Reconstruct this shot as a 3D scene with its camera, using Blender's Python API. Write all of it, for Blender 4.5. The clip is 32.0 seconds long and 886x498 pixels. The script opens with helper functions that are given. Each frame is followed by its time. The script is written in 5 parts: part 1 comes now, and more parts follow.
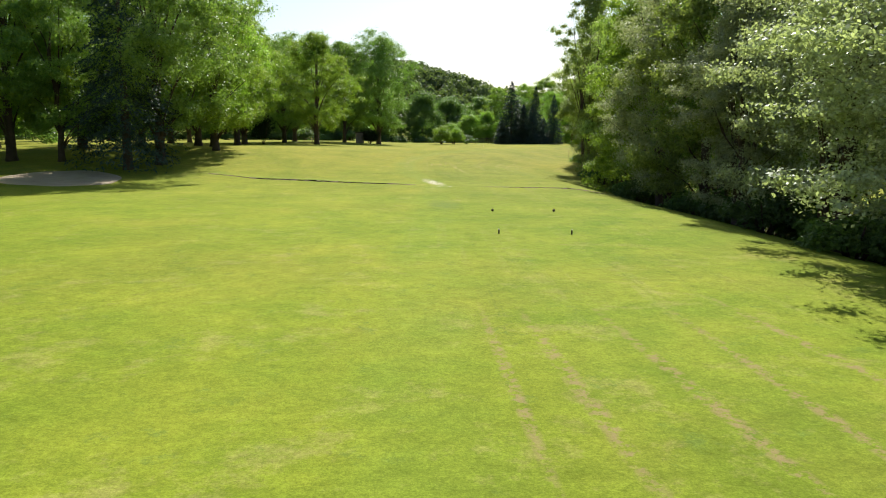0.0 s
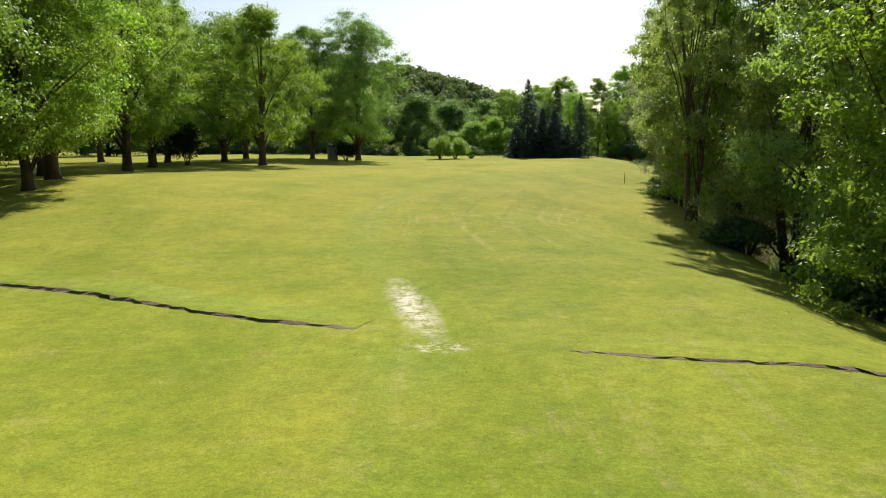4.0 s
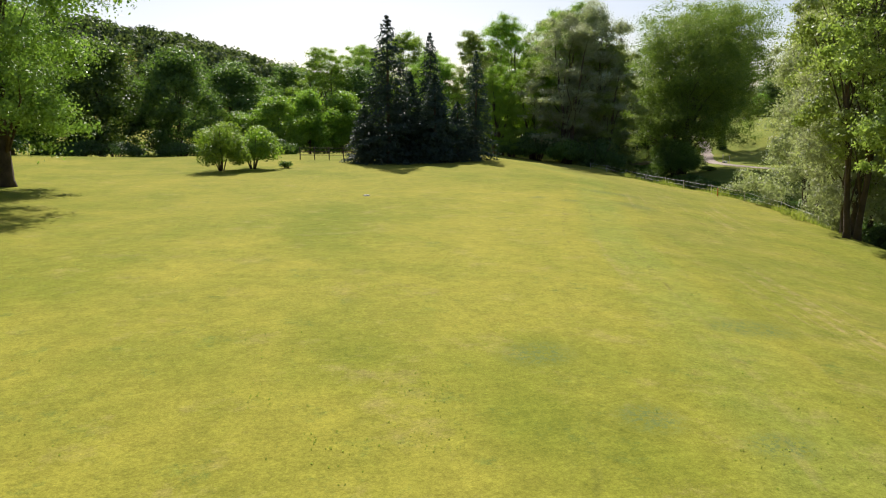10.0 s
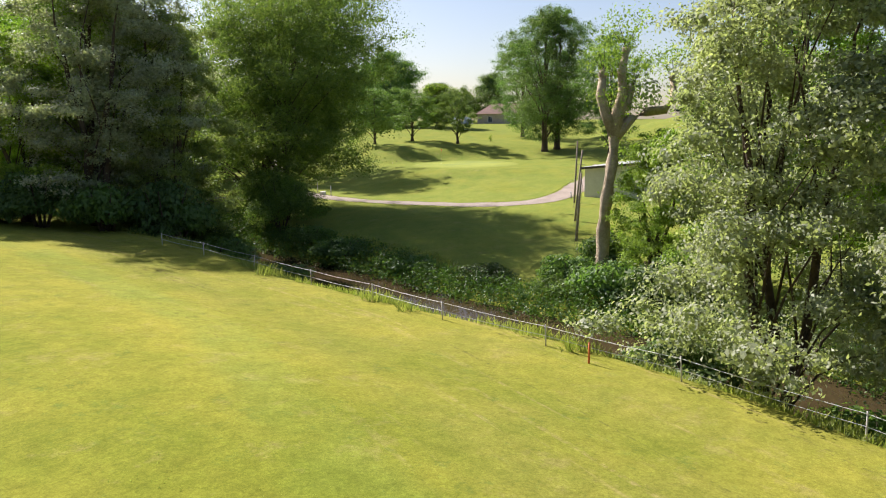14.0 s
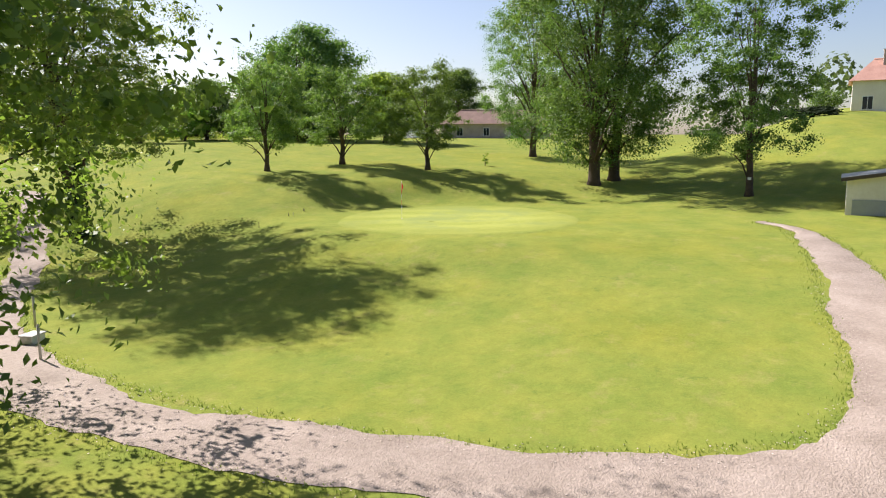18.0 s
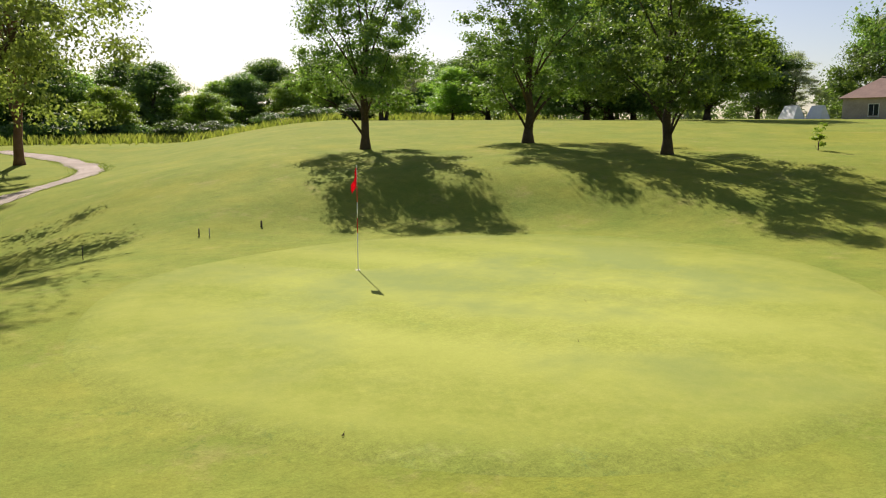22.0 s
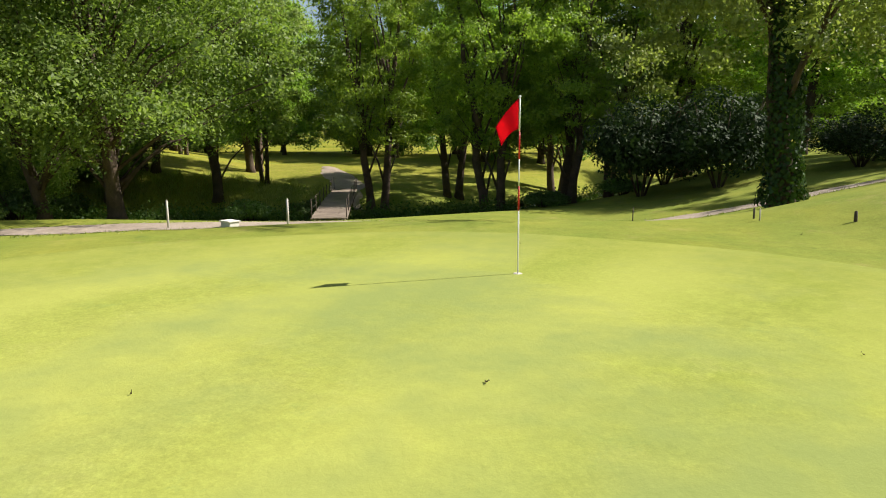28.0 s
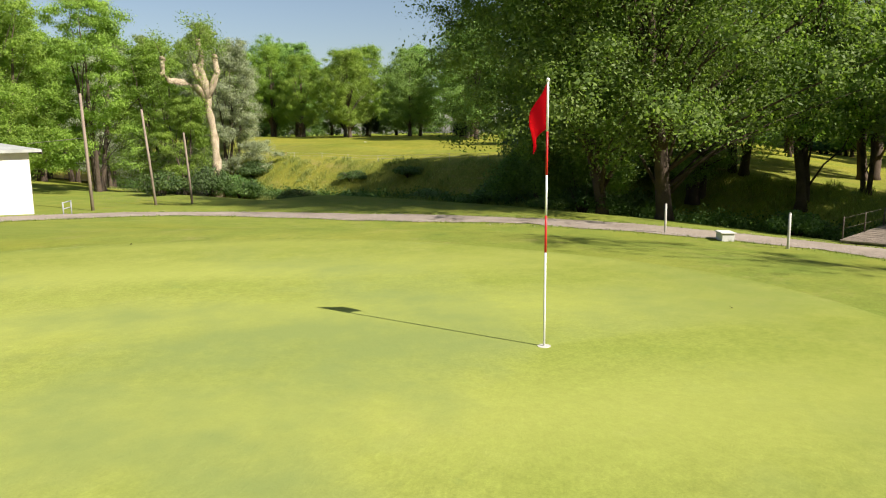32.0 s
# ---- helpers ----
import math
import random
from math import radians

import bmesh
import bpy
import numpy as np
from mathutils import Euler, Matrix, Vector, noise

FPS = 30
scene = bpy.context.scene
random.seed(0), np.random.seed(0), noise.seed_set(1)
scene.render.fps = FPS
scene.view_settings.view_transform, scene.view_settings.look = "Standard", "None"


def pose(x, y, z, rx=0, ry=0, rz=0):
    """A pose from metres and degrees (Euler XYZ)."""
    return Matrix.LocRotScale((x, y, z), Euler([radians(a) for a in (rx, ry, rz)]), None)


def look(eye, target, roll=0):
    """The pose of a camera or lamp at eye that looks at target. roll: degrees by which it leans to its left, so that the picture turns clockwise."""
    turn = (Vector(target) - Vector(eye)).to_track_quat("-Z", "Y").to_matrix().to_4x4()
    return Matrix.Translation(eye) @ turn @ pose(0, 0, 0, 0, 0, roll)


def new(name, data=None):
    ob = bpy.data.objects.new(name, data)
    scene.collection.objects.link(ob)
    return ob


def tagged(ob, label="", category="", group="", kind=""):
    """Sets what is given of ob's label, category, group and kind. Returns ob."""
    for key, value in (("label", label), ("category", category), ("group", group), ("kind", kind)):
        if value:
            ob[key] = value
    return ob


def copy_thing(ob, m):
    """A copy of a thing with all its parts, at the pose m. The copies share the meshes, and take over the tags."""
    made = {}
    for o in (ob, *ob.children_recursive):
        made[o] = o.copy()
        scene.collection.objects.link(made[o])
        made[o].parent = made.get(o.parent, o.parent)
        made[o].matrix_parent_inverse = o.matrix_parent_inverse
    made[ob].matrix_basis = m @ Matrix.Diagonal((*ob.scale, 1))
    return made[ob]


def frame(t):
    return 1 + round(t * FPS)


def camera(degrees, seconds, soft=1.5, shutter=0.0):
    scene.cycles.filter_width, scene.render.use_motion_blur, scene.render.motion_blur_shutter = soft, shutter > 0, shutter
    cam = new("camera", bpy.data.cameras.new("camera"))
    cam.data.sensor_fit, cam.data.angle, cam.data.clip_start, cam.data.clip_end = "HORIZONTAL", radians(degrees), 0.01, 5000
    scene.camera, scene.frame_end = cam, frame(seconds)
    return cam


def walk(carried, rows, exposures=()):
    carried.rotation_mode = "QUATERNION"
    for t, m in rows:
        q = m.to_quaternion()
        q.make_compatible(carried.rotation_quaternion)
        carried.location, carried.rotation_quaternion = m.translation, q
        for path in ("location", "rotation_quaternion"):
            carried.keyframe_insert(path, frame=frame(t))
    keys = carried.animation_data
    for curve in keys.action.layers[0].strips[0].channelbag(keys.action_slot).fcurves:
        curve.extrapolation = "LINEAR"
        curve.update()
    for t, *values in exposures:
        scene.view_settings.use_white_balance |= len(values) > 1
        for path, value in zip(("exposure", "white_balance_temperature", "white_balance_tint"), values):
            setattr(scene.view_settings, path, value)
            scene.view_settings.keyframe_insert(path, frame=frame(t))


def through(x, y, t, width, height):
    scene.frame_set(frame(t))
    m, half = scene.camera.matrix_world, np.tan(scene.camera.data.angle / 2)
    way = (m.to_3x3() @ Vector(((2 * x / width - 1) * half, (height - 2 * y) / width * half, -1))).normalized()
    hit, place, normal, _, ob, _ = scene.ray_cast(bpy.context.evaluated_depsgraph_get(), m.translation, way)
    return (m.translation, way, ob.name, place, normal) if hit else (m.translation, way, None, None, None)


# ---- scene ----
cam = camera(63.1, 32.0, soft=1.1)
PATH = [
    (0, (-98.63, -170.21, 2.29), (-98.535, -168.240, 1.978), 0.10),
    (0.5, (-98.62, -167.29, 2.36), (-98.530, -165.315, 2.052), 0.09),
    (1, (-98.54, -163.89, 2.49), (-98.445, -161.914, 2.186), -0.03),
    (1.5, (-98.38, -160.21, 2.59), (-98.290, -158.235, 2.289), -0.06),
    (2, (-98.16, -156.14, 2.68), (-98.065, -154.162, 2.379), -0.04),
    (2.5, (-97.90, -151.77, 2.81), (-97.807, -149.792, 2.508), -0.15),
    (3, (-97.60, -147.50, 2.94), (-97.513, -145.527, 2.645), -0.34),
    (3.5, (-97.25, -143.33, 3.07), (-97.158, -141.353, 2.777), -0.34),
    (5.5, (-96.76, -128.61, 3.29), (-96.668, -126.632, 2.984), -0.47),
    (6, (-96.79, -124.32, 3.19), (-96.706, -122.346, 2.886), -0.73),
    (6.5, (-96.94, -119.78, 3.26), (-96.842, -117.807, 2.944), -0.63),
    (7, (-97.03, -115.04, 3.43), (-96.915, -113.068, 3.111), -0.57),
    (7.5, (-96.99, -110.11, 3.64), (-96.829, -108.141, 3.317), -0.37),
    (8, (-96.89, -105.14, 3.83), (-96.636, -103.186, 3.498), -0.29),
    (8.5, (-96.56, -99.95, 3.99), (-96.210, -98.006, 3.653), -0.22),
    (9, (-96.06, -94.91, 4.05), (-95.607, -92.989, 3.710), -0.18),
    (9.5, (-95.40, -89.63, 4.12), (-94.854, -87.733, 3.775), -0.31),
    (10, (-94.51, -83.77, 4.13), (-93.853, -81.914, 3.779), -0.25),
    (10.5, (-93.45, -78.09, 4.27), (-92.629, -76.302, 3.925), 0.01),
    (11, (-92.26, -72.95, 4.53), (-91.273, -71.242, 4.180), 0.14),
    (11.5, (-90.95, -68.67, 4.77), (-89.795, -67.078, 4.416), -0.45),
    (12, (-89.54, -65.08, 4.93), (-88.234, -63.614, 4.576), -0.55),
    (12.5, (-87.82, -61.75, 5.03), (-86.375, -60.408, 4.668), -0.54),
    (13, (-85.41, -58.43, 5.09), (-83.875, -57.199, 4.732), -0.48),
    (13.5, (-82.20, -55.02, 5.29), (-80.596, -53.873, 4.936), -0.38),
    (14, (-78.66, -51.88, 5.30), (-77.016, -50.799, 4.956), -0.58),
    (14.5, (-74.30, -48.57, 4.96), (-72.617, -47.533, 4.626), -0.79),
    (16.5, (-52.73, -31.67, 4.05), (-50.993, -30.720, 3.745), -0.56),
    (17, (-46.79, -28.16, 4.09), (-45.051, -27.218, 3.789), -0.49),
    (17.5, (-40.72, -24.91, 4.27), (-38.983, -23.970, 3.970), -0.30),
    (18, (-35.23, -22.06, 4.37), (-33.495, -21.106, 4.076), -0.36),
    (18.5, (-30.35, -19.55, 4.27), (-28.619, -18.597, 3.976), -0.38),
    (19, (-26.03, -17.41, 4.01), (-24.302, -16.440, 3.722), -0.39),
    (19.5, (-21.75, -15.91, 3.73), (-20.058, -14.877, 3.445), -0.36),
    (20, (-17.63, -15.36, 3.47), (-15.999, -14.235, 3.179), -0.21),
    (20.5, (-13.87, -15.01, 3.25), (-12.329, -13.772, 2.956), -0.05),
    (21, (-10.30, -14.69, 3.08), (-8.915, -13.281, 2.787), 0.16),
    (21.5, (-7.63, -14.22, 2.88), (-6.458, -12.630, 2.584), 0.25),
    (22, (-5.40, -13.75, 2.66), (-4.464, -12.008, 2.361), 0.16),
    (22.5, (-3.63, -13.37, 2.49), (-2.927, -11.520, 2.182), 0.10),
    (23, (-2.04, -12.96, 2.34), (-1.573, -11.039, 2.031), 0.19),
    (23.5, (-0.68, -12.41, 2.28), (-0.441, -10.449, 1.972), 0.29),
    (24, (0.61, -11.76, 2.09), (0.607, -9.780, 1.782), 0.27),
    (24.5, (1.85, -10.99, 2.03), (1.612, -9.026, 1.717), 0.38),
    (26.5, (6.21, -7.37, 1.87), (5.012, -5.799, 1.541), -0.16),
    (27, (6.70, -6.53, 1.80), (5.292, -5.146, 1.475), -0.30),
    (27.5, (7.08, -5.80, 1.82), (5.496, -4.631, 1.485), -0.29),
    (28, (7.26, -4.92, 1.79), (5.522, -3.992, 1.456), -0.33),
    (28.5, (7.33, -4.10, 1.75), (5.482, -3.398, 1.419), -0.30),
    (29, (7.37, -3.26, 1.74), (5.456, -2.782, 1.412), -0.27),
    (29.5, (7.29, -2.39, 1.71), (5.328, -2.138, 1.391), -0.46),
    (30, (7.11, -1.53, 1.70), (5.135, -1.502, 1.383), -0.45),
    (30.5, (6.84, -0.67, 1.70), (4.879, -0.876, 1.377), -0.47),
    (31, (6.52, 0.18, 1.71), (4.589, -0.240, 1.389), -0.51),
    (31.5, (6.04, 0.90, 1.72), (4.167, 0.276, 1.400), -0.61),
    (32, (5.60, 1.44, 1.74), (3.775, 0.680, 1.420), -0.44),
]
walk(cam, [(t, look(eye, target, roll)) for t, eye, target, roll in PATH], [(0, 0.86, 6400, 10), (3.5, 0.78, 6500, 12), (7, 0.72, 6500, 16), (10.5, 0.62, 6500, 18), (13, 0.94, 6450, 20), (14.5, 1.08, 6400, 21), (16.5, 1.58, 6400, 28), (17, 1.36, 6400, 27), (18, 1.06, 6400, 21), (20, 0.86, 6400, 19), (21.5, 0.74, 6700, 19), (24, 0.68, 7000, 19), (27, 0.92, 6800, 15), (30, 0.93, 6750, 13), (32, 0.78, 6700, 13)])

# ---- world and sun ----
SUN_AZIMUTH, SUN_HEIGHT = radians(11.5), radians(40.3)
world = bpy.data.worlds.new("sky")
scene.world = world
world.use_nodes = True
sky = world.node_tree.nodes.new("ShaderNodeTexSky")
sky.sky_type, sky.sun_disc = "NISHITA", False
sky.sun_elevation, sky.sun_rotation = SUN_HEIGHT, SUN_AZIMUTH
sky.air_density, sky.dust_density, sky.ozone_density = 1.0, 1.1, 1.0
world.node_tree.links.new(sky.outputs[0], world.node_tree.nodes["Background"].inputs[0])
world.node_tree.nodes["Background"].inputs[1].default_value = 0.066
sun = new("sun", bpy.data.lights.new("sun", "SUN"))
sun.data.energy, sun.data.angle, sun.data.color = 5.0, radians(0.53), (1.0, 0.965, 0.90)
sun.matrix_world = look((math.sin(SUN_AZIMUTH) * math.cos(SUN_HEIGHT) * 50, math.cos(SUN_AZIMUTH) * math.cos(SUN_HEIGHT) * 50, math.sin(SUN_HEIGHT) * 50), (0, 0, 0))


# ---- materials ----
class Nodes:
    """A short way to write node materials."""

    def __init__(self, name):
        self.mat = bpy.data.materials.new(name)
        self.mat.use_nodes = True
        self.tree = self.mat.node_tree
        self.bsdf = self.tree.nodes["Principled BSDF"]
        self.out = self.tree.nodes["Material Output"]

    def add(self, kind, **values):
        node = self.tree.nodes.new(kind)
        for key, value in values.items():
            setattr(node, key, value)
        return node

    def link(self, a, b):
        self.tree.links.new(a, b)

    def coords(self):
        return self.add("ShaderNodeNewGeometry").outputs["Position"]

    def stretched(self, sx, sy, sz, turn=0.0):
        m = self.add("ShaderNodeMapping")
        m.inputs["Scale"].default_value = (sx, sy, sz)
        m.inputs["Rotation"].default_value = (0, 0, turn)
        self.link(self.coords(), m.inputs["Vector"])
        return m.outputs[0]

    def noise(self, scale, detail=3.0, rough=0.55, vector=None):
        n = self.add("ShaderNodeTexNoise")
        n.inputs["Scale"].default_value, n.inputs["Detail"].default_value, n.inputs["Roughness"].default_value = scale, detail, rough
        self.link(vector or self.coords(), n.inputs["Vector"])
        return n.outputs["Fac"]

    def ramp(self, fac, low, high):
        r = self.add("ShaderNodeMapRange")
        r.inputs["From Min"].default_value, r.inputs["From Max"].default_value = low, high
        self.link(fac, r.inputs["Value"])
        return r.outputs["Result"]

    def mix(self, fac, a, b, blend="MIX"):
        m = self.add("ShaderNodeMix", data_type="RGBA", blend_type=blend)
        for socket, value in ((m.inputs["Factor"], fac), (m.inputs["A"], a), (m.inputs["B"], b)):
            if isinstance(value, bpy.types.NodeSocket):
                self.link(value, socket)
            elif isinstance(value, (int, float)):
                socket.default_value = value
            else:
                socket.default_value = (*value, 1)
        return m.outputs["Result"]

    def scaled(self, a, k):
        m = self.add("ShaderNodeMath", operation="MULTIPLY")
        self.link(a, m.inputs[0])
        m.inputs[1].default_value = k
        return m.outputs[0]

    def bump(self, height_socket, strength, distance):
        b = self.add("ShaderNodeBump")
        b.inputs["Strength"].default_value, b.inputs["Distance"].default_value = strength, distance
        self.link(height_socket, b.inputs["Height"])
        self.link(b.outputs[0], self.bsdf.inputs["Normal"])

    def fuzz(self, weight):
        """The soft sheen of mown blades."""
        self.bsdf.inputs["Sheen Weight"].default_value, self.bsdf.inputs["Sheen Roughness"].default_value = weight, 0.45
        self.bsdf.inputs["Sheen Tint"].default_value = (0.62, 0.66, 0.20, 1)

    def finish(self, colour, rough=0.8, metal=0.0, spec=0.3):
        if isinstance(colour, bpy.types.NodeSocket):
            self.link(colour, self.bsdf.inputs["Base Color"])
        else:
            self.bsdf.inputs["Base Color"].default_value = (*colour, 1)
        self.bsdf.inputs["Roughness"].default_value = rough
        self.bsdf.inputs["Metallic"].default_value = metal
        self.bsdf.inputs["Specular IOR Level"].default_value = spec
        return self.mat


def surface(name, a, b, scale, rough=0.8, bump=0.3, depth=0.01, fine=8.0, metal=0.0, spec=0.3):
    """Two tones mixed by a coarse and a fine noise, with relief."""
    n = Nodes(name)
    fac = n.mix(0.45, n.ramp(n.noise(scale), 0.3, 0.7), n.ramp(n.noise(scale * fine), 0.25, 0.75))
    n.bump(n.noise(scale * fine * 2), bump, depth)
    return n.finish(n.mix(fac, a, b), rough, metal, spec)


def solid(name, rgb, rough=0.5, metal=0.0, scale=3.0, vary=0.85):
    return surface(name, [c * vary for c in rgb], rgb, scale, rough, 0.12, 0.004, 9, metal)


def leaf_material(name, dark, light, through=0.4, rough=0.5, gloss=0.24):
    """Foliage: varies leaf by leaf and plant by plant, and lets light through."""
    n = Nodes(name)
    geo, info = n.add("ShaderNodeNewGeometry"), n.add("ShaderNodeObjectInfo")
    patch = n.ramp(n.noise(0.45, 3.0), 0.32, 0.68)
    base = n.mix(n.mix(0.45, geo.outputs["Random Per Island"], patch), dark, light)
    hue = n.add("ShaderNodeHueSaturation")
    for socket, low, high in (("Hue", 0.485, 0.512), ("Value", 0.85, 1.18)):
        r = n.add("ShaderNodeMapRange")
        r.inputs["To Min"].default_value, r.inputs["To Max"].default_value = low, high
        n.link(info.outputs["Random"], r.inputs["Value"])
        n.link(r.outputs["Result"], hue.inputs[socket])
    n.link(base, hue.inputs["Color"])
    n.finish(hue.outputs[0], rough, 0.0, gloss)
    glow = n.add("ShaderNodeBsdfTranslucent")
    tint = n.mix(1.0, hue.outputs[0], (1.2, 1.34, 0.56), "MULTIPLY")
    n.link(tint, glow.inputs["Color"])
    both = n.add("ShaderNodeMixShader")
    both.inputs["Fac"].default_value = through
    n.link(n.bsdf.outputs[0], both.inputs[1])
    n.link(glow.outputs[0], both.inputs[2])
    n.link(both.outputs[0], n.out.inputs["Surface"])
    return n.mat


def grass_colour(n, fresh, yellow, dry, streak, lush, contrast, meadow=None):
    """Turf colour: broad patches, clover and dry spots, broken wheel and mower lines, tufts and blades."""
    mid = n.ramp(n.noise(0.5, 6.0, 0.65), 0.33, 0.68)
    small = n.noise(2.6, 6.0, 0.8)
    fine = n.noise(13.0, 5.0, 0.8)
    colour = n.mix(n.mix(0.55, n.ramp(n.noise(0.065, 4.0), 0.36, 0.64), mid), fresh, yellow)
    if streak:
        # worn wheel lines, mown bands and a fresh strip, all running along the cart trail
        u, v = n.add("ShaderNodeAttribute", attribute_name="trail_offset").outputs["Fac"], n.add("ShaderNodeAttribute", attribute_name="trail_along").outputs["Fac"]
        size = n.add("ShaderNodeMath", operation="ABSOLUTE")
        n.link(u, size.inputs[0])
        near = n.ramp(size.outputs[0], 26.0, 12.0)

        def along(k, m):
            c = n.add("ShaderNodeCombineXYZ")
            n.link(n.scaled(u, k), c.inputs[0])
            n.link(n.scaled(v, m), c.inputs[1])
            return c.outputs[0]

        def both(*facs):
            out = facs[0]
            for f in facs[1:]:
                out = n.mix(1.0, out, f, "MULTIPLY")
            return out

        bands = n.ramp(n.noise(1.0, 3.0, 0.5, along(0.35, 0.02)), 0.36, 0.64)
        colour = n.mix(n.scaled(both(bands, near, n.ramp(v, 140.0, 175.0)), 0.38), colour, [yellow[0] * 1.08, yellow[1] * 1.08, yellow[2] * 1.2])
        rough_side = both(n.ramp(u, 0.7, 2.2), n.ramp(size.outputs[0], 16.0, 8.0), n.ramp(n.noise(0.16, 4.0, 0.65), 0.28, 0.58))
        colour = n.mix(n.scaled(rough_side, 0.55), colour, n.mix(mid, (0.115, 0.145, 0.024), (0.205, 0.20, 0.045)))
        strip = both(n.ramp(size.outputs[0], 1.15, 0.55), n.ramp(n.noise(0.35, 4.0, 0.6), 0.25, 0.6))
        colour = n.mix(n.scaled(strip, 0.55), colour, (0.178, 0.222, 0.04))
        wheel = both(n.ramp(n.noise(1.0, 4.0, 0.6, along(2.2, 0.05)), 0.565, 0.61), n.ramp(n.noise(0.09, 3.0), 0.42, 0.56), n.ramp(n.noise(2.2, 5.0, 0.8), 0.44, 0.56), near, n.ramp(u, -3.0, 1.0))
        colour = n.mix(n.scaled(wheel, streak * 0.95), colour, dry)
        rut = both(n.ramp(n.noise(1.0, 3.0, 0.6, along(2.6, 0.04)), 0.60, 0.66), n.ramp(n.noise(3.5, 4.0, 0.8), 0.50, 0.58), near, n.ramp(u, -6.0, 1.0))
        colour = n.mix(n.scaled(rut, streak * 1.1), colour, (0.10, 0.085, 0.03))
    if lush:
        xyz = n.add("ShaderNodeSeparateXYZ")
        n.link(n.coords(), xyz.inputs[0])
        area = n.mix(1.0, n.ramp(xyz.outputs["Y"], -100.0, -140.0), n.ramp(n.noise(0.12, 4.0, 0.65), 0.15, 0.5), "MULTIPLY")
        colour = n.mix(n.scaled(area, 0.62), colour, n.mix(mid, lush, [lush[0] * 1.7, lush[1] * 1.3, lush[2] * 1.5]))
        if meadow:
            calm = n.ramp(xyz.outputs["X"], -52.0, -36.0)
            area = n.mix(1.0, n.ramp(xyz.outputs["X"], -52.0, -40.0), n.ramp(n.noise(0.15, 4.0, 0.6), 0.1, 0.5), "MULTIPLY")
            colour = n.mix(n.scaled(area, 0.9), colour, n.mix(mid, meadow, [meadow[0] * 1.55, meadow[1] * 1.25, meadow[2] * 1.3]))
    if streak:
        rich = n.mix(1.0, n.ramp(n.noise(0.2, 5.0, 0.6, n.stretched(1, 0.45, 1, 0.2)), 0.48, 0.66), n.ramp(xyz.outputs["X"], -48.0, -60.0), "MULTIPLY")
        colour = n.mix(n.scaled(rich, 0.5), colour, [fresh[0] * 0.72, fresh[1] * 0.86, fresh[2] * 0.6])
    spots = n.ramp(n.noise(0.75, 7.0, 0.78), 0.55, 0.68)
    colour = n.mix(n.scaled(spots, 0.32 * contrast), colour, dry)
    clover = n.ramp(n.noise(1.1, 7.0, 0.85, n.stretched(1, 1, 1, 1.0)), 0.57, 0.66)
    colour = n.mix(n.scaled(clover, 0.55 * contrast), colour, [fresh[0] * 0.62, fresh[1] * 0.82, fresh[2] * 1.5])
    for fac, low, high in ((small, 0.78, 1.22), (fine, 0.74, 1.26), (n.noise(42.0, 3.0, 0.8), 0.75, 1.25)):
        k = n.mix(n.ramp(fac, 0.3, 0.7), [1 - (1 - low) * contrast] * 3, [1 + (high - 1) * contrast] * 3)
        if meadow:
            k = n.mix(n.scaled(calm, 0.5), k, (1.0, 1.0, 1.0))
        colour = n.mix(1.0, colour, k, "MULTIPLY")
    return colour, small, fine


